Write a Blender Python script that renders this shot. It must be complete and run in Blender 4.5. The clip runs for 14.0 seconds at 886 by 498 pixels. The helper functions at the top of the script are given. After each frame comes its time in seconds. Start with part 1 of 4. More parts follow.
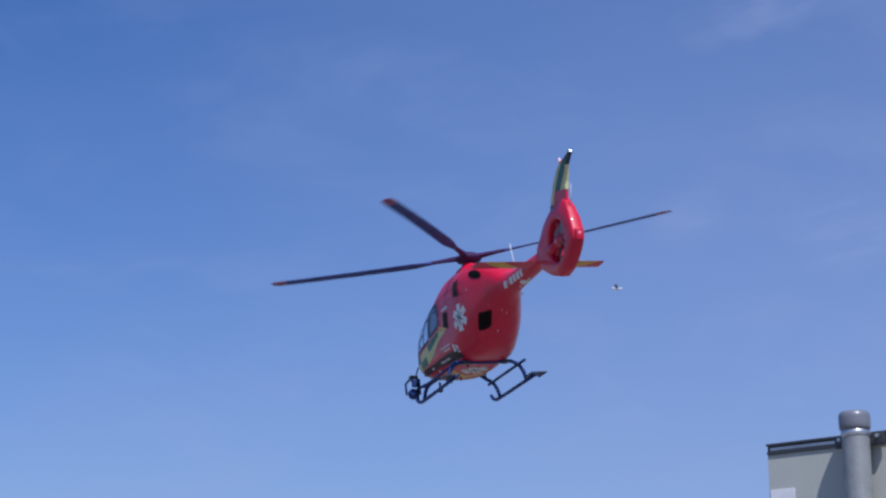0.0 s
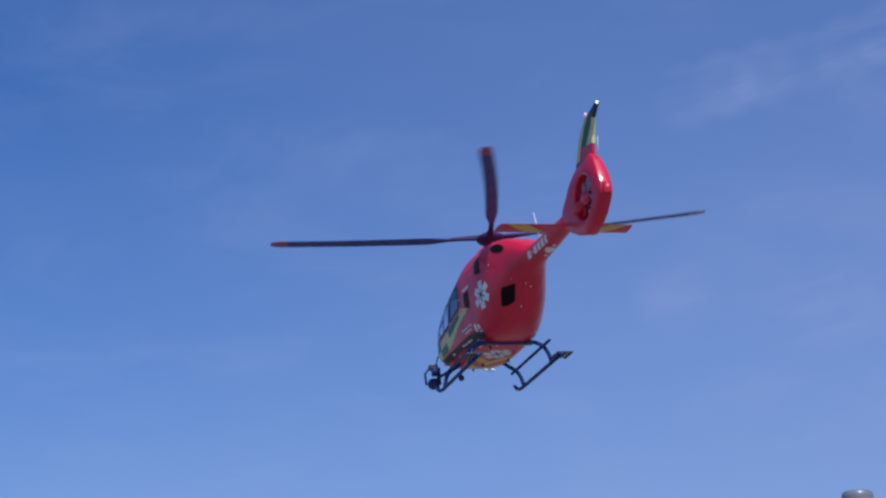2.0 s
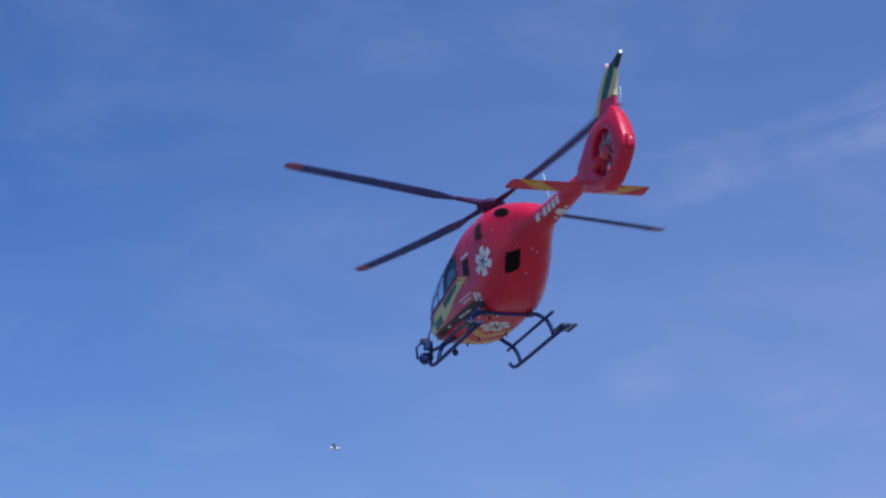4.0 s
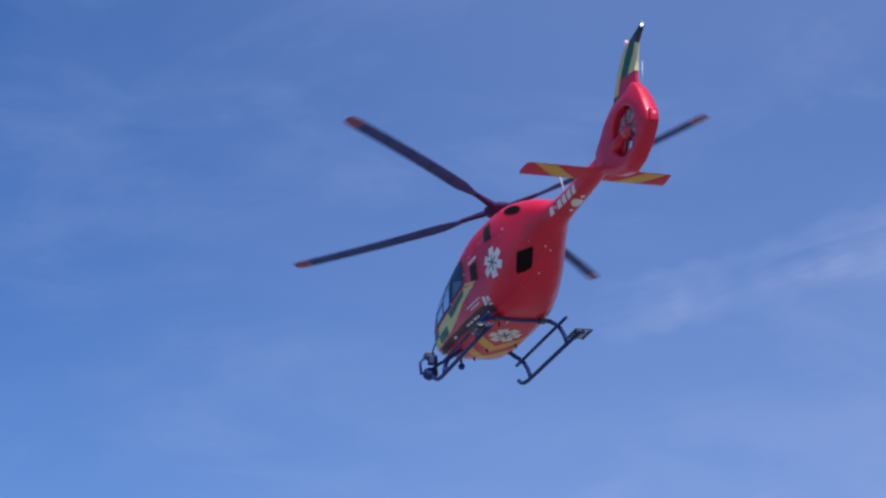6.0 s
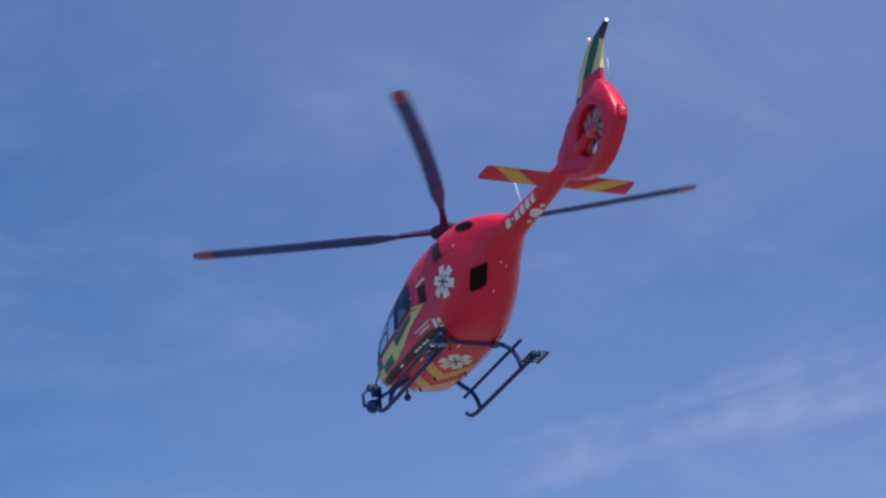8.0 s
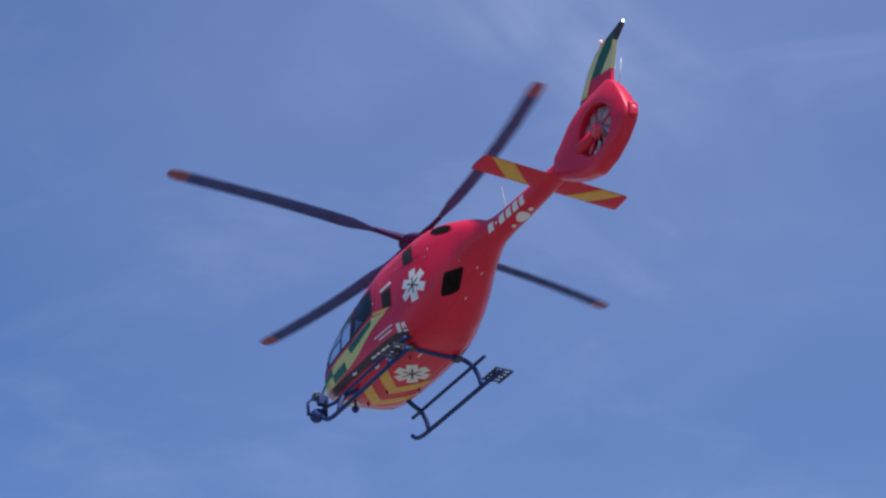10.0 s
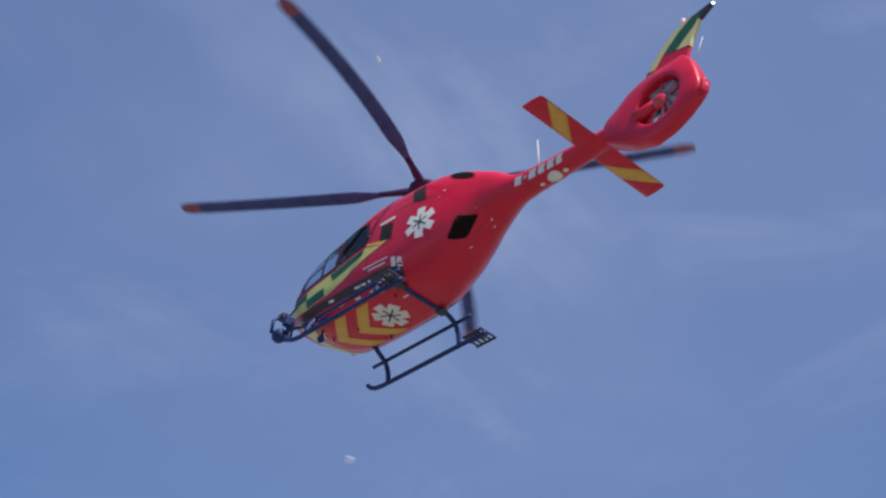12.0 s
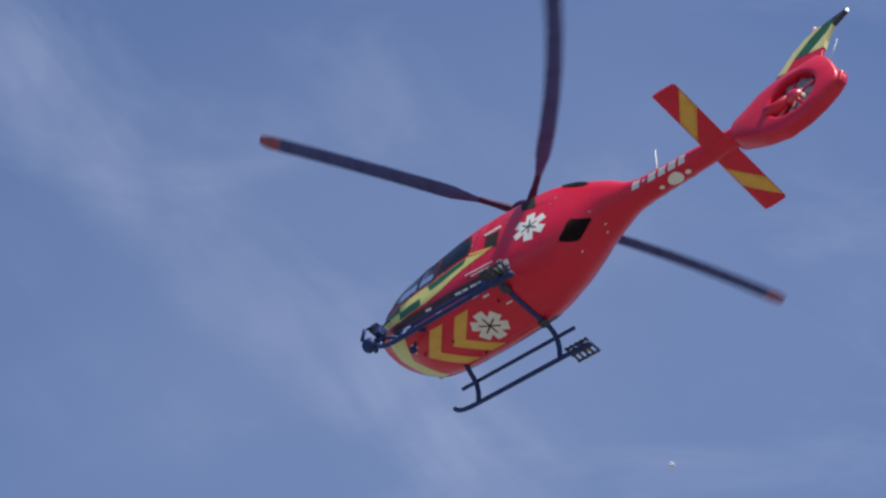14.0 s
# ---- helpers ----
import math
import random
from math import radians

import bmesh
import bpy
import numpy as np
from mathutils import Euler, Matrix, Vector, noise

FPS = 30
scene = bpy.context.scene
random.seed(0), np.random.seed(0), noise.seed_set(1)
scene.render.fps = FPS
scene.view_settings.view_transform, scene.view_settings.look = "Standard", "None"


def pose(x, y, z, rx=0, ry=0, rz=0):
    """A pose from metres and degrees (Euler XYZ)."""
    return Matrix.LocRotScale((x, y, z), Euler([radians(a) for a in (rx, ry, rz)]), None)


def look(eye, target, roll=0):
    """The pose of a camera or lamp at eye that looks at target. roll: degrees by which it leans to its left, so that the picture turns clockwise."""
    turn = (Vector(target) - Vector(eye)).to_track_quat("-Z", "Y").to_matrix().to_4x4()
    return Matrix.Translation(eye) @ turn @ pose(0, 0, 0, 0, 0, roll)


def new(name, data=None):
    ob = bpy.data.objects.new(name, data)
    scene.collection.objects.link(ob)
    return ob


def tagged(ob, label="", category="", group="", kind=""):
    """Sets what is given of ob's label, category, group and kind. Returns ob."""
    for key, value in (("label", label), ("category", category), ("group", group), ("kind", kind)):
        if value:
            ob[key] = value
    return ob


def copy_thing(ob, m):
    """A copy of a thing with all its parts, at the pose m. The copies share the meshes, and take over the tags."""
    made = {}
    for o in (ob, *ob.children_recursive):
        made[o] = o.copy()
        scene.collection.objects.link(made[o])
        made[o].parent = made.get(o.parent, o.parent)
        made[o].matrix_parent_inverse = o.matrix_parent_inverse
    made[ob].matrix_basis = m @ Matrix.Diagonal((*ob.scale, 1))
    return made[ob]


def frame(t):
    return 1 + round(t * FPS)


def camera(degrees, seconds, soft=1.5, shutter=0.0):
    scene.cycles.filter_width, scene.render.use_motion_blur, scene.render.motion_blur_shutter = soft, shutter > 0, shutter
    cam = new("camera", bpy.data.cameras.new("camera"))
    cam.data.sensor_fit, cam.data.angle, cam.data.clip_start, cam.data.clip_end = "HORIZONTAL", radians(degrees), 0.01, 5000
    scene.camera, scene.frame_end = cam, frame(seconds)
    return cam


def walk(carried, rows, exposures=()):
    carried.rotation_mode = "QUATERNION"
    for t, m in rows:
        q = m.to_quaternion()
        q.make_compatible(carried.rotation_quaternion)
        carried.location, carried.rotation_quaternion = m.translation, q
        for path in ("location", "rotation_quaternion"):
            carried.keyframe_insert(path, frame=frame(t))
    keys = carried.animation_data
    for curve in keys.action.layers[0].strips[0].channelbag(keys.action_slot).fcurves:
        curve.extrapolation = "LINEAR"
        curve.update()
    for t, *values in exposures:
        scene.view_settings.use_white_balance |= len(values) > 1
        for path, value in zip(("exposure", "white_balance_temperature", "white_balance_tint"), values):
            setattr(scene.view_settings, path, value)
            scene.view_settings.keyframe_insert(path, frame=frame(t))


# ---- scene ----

SECONDS = 14.0
EYE = (0.0, 0.0, 1.6)
cam = camera(27.93, SECONDS, soft=2.4, shutter=0.25)

# seconds, yaw to the left of +y, pitch, roll
AIM = [
    (0, 7.10, 15.25, -0.24), (0.5, 6.94, 16.66, -0.88), (1, 6.59, 17.72, -1.42), (1.5, 6.70, 17.98, -1.53),
    (2, 6.66, 17.88, -1.53), (2.5, 6.76, 18.92, -0.81), (3, 6.18, 19.58, -0.73), (5.5, 4.82, 23.38, -0.70),
    (6, 4.30, 24.54, -0.70), (6.5, 5.14, 24.62, -0.57), (7, 3.30, 25.92, -1.86), (7.5, 1.74, 27.99, -3.10),
    (8, 0.54, 29.40, -2.38), (8.5, -1.06, 31.00, -1.88), (11, -7.82, 36.39, -0.90), (11.5, -9.93, 37.84, 2.21),
    (12, -9.38, 38.25, 2.47), (12.5, -8.36, 41.35, 4.32), (13, -10.04, 44.43, 2.78), (13.5, -9.31, 45.73, 2.70),
    (14, -10.86, 45.84, 0.60),
]


# seconds, sideways and upward sway of the held camera
SWAY = [(0, 0.0, 0.0), (0.5, -0.021, 0.003), (1, -0.011, 0.016), (1.5, -0.021, 0.015), (2, -0.024, 0.015), (14, -0.024, 0.015)]


def aim(t, yaw, pitch, roll):
    y, p = radians(yaw), radians(pitch)
    way = Vector((-math.sin(y) * math.cos(p), math.cos(y) * math.cos(p), math.sin(p)))
    eye = Vector(EYE) + Vector([float(np.interp(t, [r[0] for r in SWAY], [r[k] for r in SWAY])) if k else 0.0 for k in (1, 0, 2)])
    return look(eye, eye + way * 10, roll)


# seconds, stops, kelvin, tint of the camera's automatic white balance
BALANCE = [(0, -0.24, 5650, 17), (3, -0.29, 5460, 16), (5.5, 0.02, 5700, 15), (7, 0.02, 5760, 13), (7.5, 0.03, 5450, 13), (8, 0.09, 6130, 10), (8.5, 0.08, 6500, 11),
           (11, 0.20, 5920, 14), (11.5, 0.18, 6150, 12), (12, 0.17, 6700, 10), (14, 0.17, 6800, 10)]
walk(cam, [(t, aim(t, y, p, r)) for t, y, p, r in AIM], BALANCE)

# ---------------------------------------------------------------- light
SUN_AZ, SUN_EL = radians(26), radians(56)  # azimuth from -y towards +x
TO_SUN = Vector((math.sin(SUN_AZ) * math.cos(SUN_EL), -math.cos(SUN_AZ) * math.cos(SUN_EL), math.sin(SUN_EL)))


def direction(yaw, pitch):
    y, p = radians(yaw), radians(pitch)
    return (-math.sin(y) * math.cos(p), math.cos(y) * math.cos(p), math.sin(p))


def make_world():
    world = bpy.data.worlds.new("sky")
    world.use_nodes = True
    scene.world = world
    nt = world.node_tree
    nt.nodes.clear()
    N = nt.nodes.new
    L = nt.links.new
    out, bg, sky = N("ShaderNodeOutputWorld"), N("ShaderNodeBackground"), N("ShaderNodeTexSky")
    sky.sky_type, sky.sun_disc = "NISHITA", False
    sky.sun_elevation = SUN_EL
    sky.sun_rotation = math.atan2(TO_SUN.x, TO_SUN.y)
    sky.altitude, sky.air_density, sky.dust_density, sky.ozone_density = 100, 1.0, 0.3, 4.0
    bg.inputs["Strength"].default_value = SKY_STRENGTH
    tex = N("ShaderNodeTexCoord")

    def noise_tex(scale, detail, rough, distortion, stretch, turn, kind="POINT"):
        m, n = N("ShaderNodeMapping"), N("ShaderNodeTexNoise")
        m.vector_type = kind
        m.inputs["Scale"].default_value = stretch
        m.inputs["Rotation"].default_value = turn
        L(tex.outputs["Generated"], m.inputs["Vector"])
        L(m.outputs["Vector"], n.inputs["Vector"])
        n.inputs["Scale"].default_value, n.inputs["Detail"].default_value = scale, detail
        n.inputs["Roughness"].default_value, n.inputs["Distortion"].default_value = rough, distortion
        return n.outputs["Fac"]

    def ramp(sock, lo, hi, top):
        r = N("ShaderNodeMapRange")
        r.interpolation_type = "SMOOTHSTEP"
        r.inputs["From Min"].default_value, r.inputs["From Max"].default_value = lo, hi
        r.inputs["To Max"].default_value = top
        L(sock, r.inputs["Value"])
        return r.outputs["Result"]

    def math_node(op, a, b):
        m = N("ShaderNodeMath")
        m.operation = op
        for sock, v in zip(m.inputs, (a, b)):
            if isinstance(v, (int, float)):
                sock.default_value = v
            else:
                L(v, sock)
        return m.outputs[0]

    def bank(yaw, pitch, wide, full):
        d = N("ShaderNodeVectorMath")
        d.operation = "DOT_PRODUCT"
        L(tex.outputs["Generated"], d.inputs[0])
        d.inputs[1].default_value = direction(yaw, pitch)
        return ramp(d.outputs["Value"], math.cos(radians(wide)), math.cos(radians(full)), 1.0)

    veil = ramp(noise_tex(2.2, 4, 0.55, 0.6, (1.0, 1.0, 2.6), (0.25, 0.1, 0.0)), 0.42, 0.78, 0.09)
    streak = ramp(noise_tex(5.5, 6, 0.6, 0.5, (1.0, 1.6, 2.6), (0.5, 0.6, 0.3)), 0.45, 0.78, 0.13)
    puff = noise_tex(11, 5, 0.56, 0.35, (2.2, 1.0, 0.27), (0.0, radians(-11), 0.0), "TEXTURE")
    wisp = noise_tex(7, 5, 0.55, 0.4, (1.9, 1.0, 0.36), (0.0, radians(34), 0.0), "TEXTURE")
    banks = 0.0
    for group, grain in ((CLOUD_BANKS, puff), (CLOUD_HIGH, wisp)):
        total = 0.0
        for yaw, pitch, wide, full, weight in group:
            total = math_node("ADD", total, math_node("MULTIPLY", bank(yaw, pitch, wide, full), weight))
        banks = math_node("ADD", banks, math_node("MULTIPLY", total, ramp(grain, 0.36, 0.74, 1.0)))
    split = N("ShaderNodeSeparateXYZ")
    L(tex.outputs["Generated"], split.inputs[0])
    haze = N("ShaderNodeMapRange")
    haze.inputs["From Min"].default_value, haze.inputs["From Max"].default_value, haze.inputs["To Max"].default_value = 0.40, 0.74, 0.175
    haze.inputs["To Min"].default_value = 0.02
    L(split.outputs["Z"], haze.inputs["Value"])
    low = N("ShaderNodeMapRange")
    low.inputs["From Min"].default_value, low.inputs["From Max"].default_value = 0.10, 0.46
    low.inputs["To Min"].default_value, low.inputs["To Max"].default_value = 0.46, 0.0
    L(split.outputs["Z"], low.inputs["Value"])
    high = math_node("ADD", math_node("ADD", haze.outputs["Result"], low.outputs["Result"]), math_node("MULTIPLY", bank(-13, 29, 33, 4), 0.22))
    cover = math_node("MINIMUM", math_node("ADD", math_node("ADD", veil, streak), math_node("ADD", banks, high)), 0.8)
    mix = N("ShaderNodeMix")
    mix.data_type = "RGBA"
    L(cover, mix.inputs["Factor"])
    vivid = N("ShaderNodeHueSaturation")
    vivid.inputs["Saturation"].default_value, vivid.inputs["Hue"].default_value = SKY_VIVID, 0.507
    L(sky.outputs["Color"], vivid.inputs["Color"])
    L(vivid.outputs["Color"], mix.inputs["A"])
    mix.inputs["B"].default_value = CLOUD_WHITE
    L(mix.outputs["Result"], bg.inputs["Color"])
    L(bg.outputs["Background"], out.inputs["Surface"])


SKY_STRENGTH = 0.110
SKY_VIVID = 1.345
CLOUD_WHITE = (3.5, 4.1, 6.0, 1.0)
# yaw, pitch, degrees to the edge and to the core, weight
CLOUD_BANKS = [(-1.0, 16.2, 1.6, 0.1, 0.16), (-5.9, 15.5, 2.0, 0.2, 0.16), (-16.0, 21.6, 5.0, 0.5, 0.10)]
# a thin streak that rises towards +x
CLOUD_BANKS += [(y, p, 1.25, 0.1, w) for y, p, w in ((-1.8, 22.3, 0.16), (-3.2, 22.6, 0.24), (-4.6, 22.8, 0.20), (-6.0, 23.0, 0.12), (-7.4, 23.3, 0.20), (-8.8, 23.6, 0.26))]
CLOUD_BANKS += [(y, p, 1.9, 0.2, w) for y, p, w in ((-10.4, 23.9, 0.24), (-12.2, 24.1, 0.20), (-14.0, 24.2, 0.18), (-16.0, 24.5, 0.16))]
CLOUD_BANKS += [(y, p, 2.2, 0.2, 0.05) for y, p in ((16.6, 23.8), (13.4, 22.9), (10.3, 21.6), (7.0, 20.3), (4.0, 19.2), (1.1, 18.2))]
# high streaks that fall towards +x
CLOUD_HIGH = [(y, p, 3.4, 0.3, 0.13) for y, p in ((11, 51.5), (7, 49.8), (2.5, 47.6), (-2.0, 45.0), (-6.0, 42.6), (-9.5, 40.6), (-13, 38.6))]
CLOUD_HIGH += [(y, p, 2.6, 0.3, 0.07) for y, p in ((-8, 50.5), (-13, 48.0), (-18, 45.0), (9, 43.0), (5, 40.5), (1, 38.5))]
make_world()

sun = new("sun", bpy.data.lights.new("sun", "SUN"))
sun.data.energy, sun.data.angle, sun.data.color = 5.0, radians(0.53), (1.0, 0.95, 0.87)
sun.matrix_world = look(TO_SUN * 200, (0, 0, 0))


# ---------------------------------------------------------------- materials
def material(name, color, rough=0.5, metal=0.0, coat=0.0, spec=0.5, vary=0.0, grain=0.0, scale=4.0, emit=0.0, emit_color=None, second=None):
    """A painted or bare surface, with large blotches, fine grain and a slight bump."""
    mat = bpy.data.materials.new(name)
    mat.use_nodes = True
    nt = mat.node_tree
    p = nt.nodes["Principled BSDF"]
    p.inputs["Base Color"].default_value = (*color, 1)
    p.inputs["Roughness"].default_value, p.inputs["Metallic"].default_value = rough, metal
    p.inputs["Coat Weight"].default_value, p.inputs["Coat Roughness"].default_value = coat, 0.06
    p.inputs["Specular IOR Level"].default_value = spec
    if emit:
        p.inputs["Emission Color"].default_value = (*(emit_color or color), 1)
        p.inputs["Emission Strength"].default_value = emit
    if vary or grain:
        tex = nt.nodes.new("ShaderNodeTexCoord")
        big, small = nt.nodes.new("ShaderNodeTexNoise"), nt.nodes.new("ShaderNodeTexNoise")
        for n, s, d in ((big, scale, 4), (small, scale * 14, 6)):
            n.inputs["Scale"].default_value, n.inputs["Detail"].default_value = s, d
            nt.links.new(tex.outputs["Object"], n.inputs["Vector"])
        mix = nt.nodes.new("ShaderNodeMix")
        mix.data_type = "RGBA"
        mix.inputs["A"].default_value = (*color, 1)
        mix.inputs["B"].default_value = (*(second or [c * (1 - vary) for c in color]), 1)
        add = nt.nodes.new("ShaderNodeMath")
        add.operation = "MULTIPLY"
        nt.links.new(big.outputs["Fac"], add.inputs[0])
        nt.links.new(small.outputs["Fac"], add.inputs[1])
        fac = nt.nodes.new("ShaderNodeMapRange")
        fac.inputs["From Min"].default_value, fac.inputs["From Max"].default_value = 0.14, 0.40
        nt.links.new(add.outputs[0], fac.inputs["Value"])
        nt.links.new(fac.outputs["Result"], mix.inputs["Factor"])
        nt.links.new(mix.outputs["Result"], p.inputs["Base Color"])
        rr = nt.nodes.new("ShaderNodeMapRange")
        rr.inputs["To Min"].default_value, rr.inputs["To Max"].default_value = rough * 0.85, min(1, rough * 1.25)
        nt.links.new(big.outputs["Fac"], rr.inputs["Value"])
        nt.links.new(rr.outputs["Result"], p.inputs["Roughness"])
        if grain:
            bump = nt.nodes.new("ShaderNodeBump")
            bump.inputs["Strength"].default_value, bump.inputs["Distance"].default_value = grain, 0.01
            nt.links.new(small.outputs["Fac"], bump.inputs["Height"])
            nt.links.new(bump.outputs["Normal"], p.inputs["Normal"])
    return mat


def glass_material(name, tint, see):
    mat = bpy.data.materials.new(name)
    mat.use_nodes = True
    nt = mat.node_tree
    nt.nodes.clear()
    out, mix = nt.nodes.new("ShaderNodeOutputMaterial"), nt.nodes.new("ShaderNodeMixShader")
    clear, gloss, graze = nt.nodes.new("ShaderNodeBsdfTransparent"), nt.nodes.new("ShaderNodeBsdfGlossy"), nt.nodes.new("ShaderNodeLayerWeight")
    power, scaled = nt.nodes.new("ShaderNodeMath"), nt.nodes.new("ShaderNodeMath")
    clear.inputs["Color"].default_value = (*[c * see for c in tint], 1)
    gloss.inputs["Roughness"].default_value = 0.03
    power.operation, scaled.operation = "POWER", "MULTIPLY_ADD"
    power.inputs[1].default_value, scaled.inputs[1].default_value, scaled.inputs[2].default_value = 5.0, 0.9, 0.04
    nt.links.new(graze.outputs["Facing"], power.inputs[0])
    nt.links.new(power.outputs[0], scaled.inputs[0])
    nt.links.new(scaled.outputs[0], mix.inputs["Fac"])
    nt.links.new(clear.outputs["BSDF"], mix.inputs[1])
    nt.links.new(gloss.outputs["BSDF"], mix.inputs[2])
    nt.links.new(mix.outputs["Shader"], out.inputs["Surface"])
    return mat


RED = material("red_paint", (0.66, 0.009, 0.042), 0.40, coat=0.3, spec=0.3, vary=0.2, grain=0.03, scale=1.6)
GLOSS_RED = material("polished_red_paint", (0.60, 0.007, 0.032), 0.22, coat=0.8, vary=0.15, scale=5)
DEEP_RED = material("dark_red_paint", (0.36, 0.008, 0.03), 0.4, coat=0.2, vary=0.2, scale=2)
YELLOW = material("yellow_vinyl", (0.76, 0.43, 0.08), 0.42, vary=0.2, grain=0.02, scale=5)
LIME = material("lime_vinyl", (0.65, 0.62, 0.19), 0.4, vary=0.18, grain=0.02, scale=5)
PALE_LIME = material("faded_lime_vinyl", (0.66, 0.62, 0.28), 0.5, vary=0.2, scale=5)
GREEN = material("green_vinyl", (0.012, 0.12, 0.055), 0.42, vary=0.3, scale=5)
WHITE = material("white_vinyl", (0.78, 0.77, 0.74), 0.45, vary=0.18, scale=6)
BLADE = material("blade_composite", (0.085, 0.11, 0.31), 0.65, spec=0.15, vary=0.4, grain=0.05, scale=3)
BLADE_ROOT = material("blade_cuff", (0.060, 0.026, 0.09), 0.6, spec=0.15, vary=0.3, scale=6)
TIP = material("blade_tip_red", (0.28, 0.075, 0.135), 0.5, vary=0.3, scale=8)
METAL = material("dark_steel", (0.06, 0.065, 0.08), 0.42, metal=0.4, vary=0.4, grain=0.04, scale=7)
SKID = material("blue_black_skid_paint", (0.020, 0.043, 0.165), 0.5, spec=0.25, vary=0.4, grain=0.04, scale=8)
BLACK = material("sooty_black", (0.006, 0.0055, 0.0055), 0.9, spec=0.08, vary=0.4, scale=9)
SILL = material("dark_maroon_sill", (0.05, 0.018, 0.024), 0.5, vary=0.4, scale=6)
VENT = material("brown_black_mesh", (0.016, 0.009, 0.008), 0.85, spec=0.1, vary=0.5, grain=0.3, scale=14)
GRILLE = material("grey_mesh", (0.035, 0.03, 0.03), 0.7, spec=0.2, vary=0.5, grain=0.2, scale=12)
LINING = material("cabin_lining", (0.42, 0.44, 0.47), 0.8, vary=0.3, scale=6)
FRAME = material("window_rubber", (0.012, 0.013, 0.016), 0.5, vary=0.3, scale=9)
FAN_GREY = material("fan_blade_grey", (0.42, 0.33, 0.34), 0.5, metal=0.0, vary=0.35, scale=12)
SILVER = material("bare_aluminium", (0.62, 0.62, 0.62), 0.35, metal=0.8, vary=0.25, scale=10)
GLASS = glass_material("tinted_window", (0.86, 0.92, 0.97), 0.95)
DARK_GLASS = glass_material("dark_tinted_window", (0.6, 0.66, 0.75), 0.3)
LAMP_WHITE = material("white_lamp", (0.9, 0.95, 1.0), 0.2, emit=2.2)
LAMP_RED = material("red_lamp_lens", (0.75, 0.2, 0.25), 0.15, coat=0.5, emit=0.3)
LAMP_PALE = material("pale_beacon_lens", (0.85, 0.55, 0.60), 0.15, coat=0.5, emit=0.12)
GALV = material("galvanised_steel", (0.36, 0.37, 0.355), 0.5, metal=0.35, vary=0.28, grain=0.05, scale=22)
PANEL = material("sign_back_aluminium", (0.47, 0.48, 0.42), 0.6, vary=0.07, grain=0.03, scale=9)
RAIL = material("dark_grey_rail", (0.07, 0.072, 0.08), 0.5, metal=0.3, vary=0.35, scale=20)
CAP = material("grey_plastic_cap", (0.19, 0.195, 0.215), 0.35, coat=0.2, vary=0.2, scale=26)
STICKER = material("white_sticker", (0.8, 0.8, 0.78), 0.5, vary=0.12, scale=30)
FEATHER = material("white_feathers", (0.85, 0.85, 0.84), 0.8, vary=0.2, scale=9)
FEATHER_GREY = material("grey_feathers", (0.38, 0.39, 0.42), 0.8, vary=0.3, scale=9)
BEAK = material("yellow_beak", (0.6, 0.4, 0.05), 0.5)
FLUFF = material("seed_fluff", (0.8, 0.8, 0.78), 0.9)
GROUND = material("weathered_tarmac", (0.19, 0.185, 0.165), 0.95, vary=0.4, grain=0.4, scale=0.6, second=(0.135, 0.135, 0.125))


# ---------------------------------------------------------------- mesh helpers
def part(name, bm, mat, parent=None, label="", smooth=True):
    me = bpy.data.meshes.new(name)
    bm.normal_update()
    bm.to_mesh(me)
    bm.free()
    for poly in me.polygons:
        poly.use_smooth = smooth
    me.materials.append(mat)
    ob = new(name, me)
    ob.parent = parent
    if label:
        tagged(ob, label)
    return ob


def sharpen(ob, degrees=35):
    ob.data.set_sharp_from_angle(angle=radians(degrees))
    return ob


def thing(name, label, category, group="", kind=""):
    return tagged(new(name), label, category, group, kind)


def rings(bm, loops, close=True, caps=True):
    """Skin a list of vertex loops."""
    vs = [[bm.verts.new(p) for p in loop] for loop in loops]
    n = len(loops[0])
    for a, b in zip(vs, vs[1:]):
        for i in range(n if close else n - 1):
            j = (i + 1) % n
            bm.faces.new((a[i], a[j], b[j], b[i]))
    if caps:
        bm.faces.new(vs[0][::-1])
        bm.faces.new(vs[-1])
    return vs


def tube(bm, path, radius, sides=12, flat=1.0):
    """A tube along a path, with a radius or one for each point."""
    pts = [Vector(p) for p in path]
    loops = []
    up = None
    for i, p in enumerate(pts):
        d = (pts[min(i + 1, len(pts) - 1)] - pts[max(i - 1, 0)]).normalized()
        if up is None:
            up = Vector((0, 0, 1)) if abs(d.z) < 0.9 else Vector((1, 0, 0))
        side = d.cross(up).normalized()
        up = side.cross(d).normalized()
        r = radius[i] if isinstance(radius, (list, tuple)) else radius
        loops.append([p + side * r * math.cos(a) + up * r * flat * math.sin(a) for a in [2 * math.pi * k / sides for k in range(sides)]])
    rings(bm, loops)
    bmesh.ops.recalc_face_normals(bm, faces=bm.faces)
    return bm


def box(bm, centre, size, turn=None, bevel=0.0):
    m = Matrix.Translation(centre) @ (turn or Matrix()) @ Matrix.Diagonal((*size, 1))
    made = bmesh.ops.create_cube(bm, size=1, matrix=m)
    if bevel:
        edges = list({e for v in made["verts"] for e in v.link_edges})
        bmesh.ops.bevel(bm, geom=edges, offset=bevel, segments=2, affect="EDGES", profile=0.6)
    return bm


def ball(bm, centre, r, seg=16, squash=(1, 1, 1)):
    bmesh.ops.create_uvsphere(bm, u_segments=seg, v_segments=seg // 2 + 1, radius=r, matrix=Matrix.Translation(centre) @ Matrix.Diagonal((*squash, 1)))
    return bm


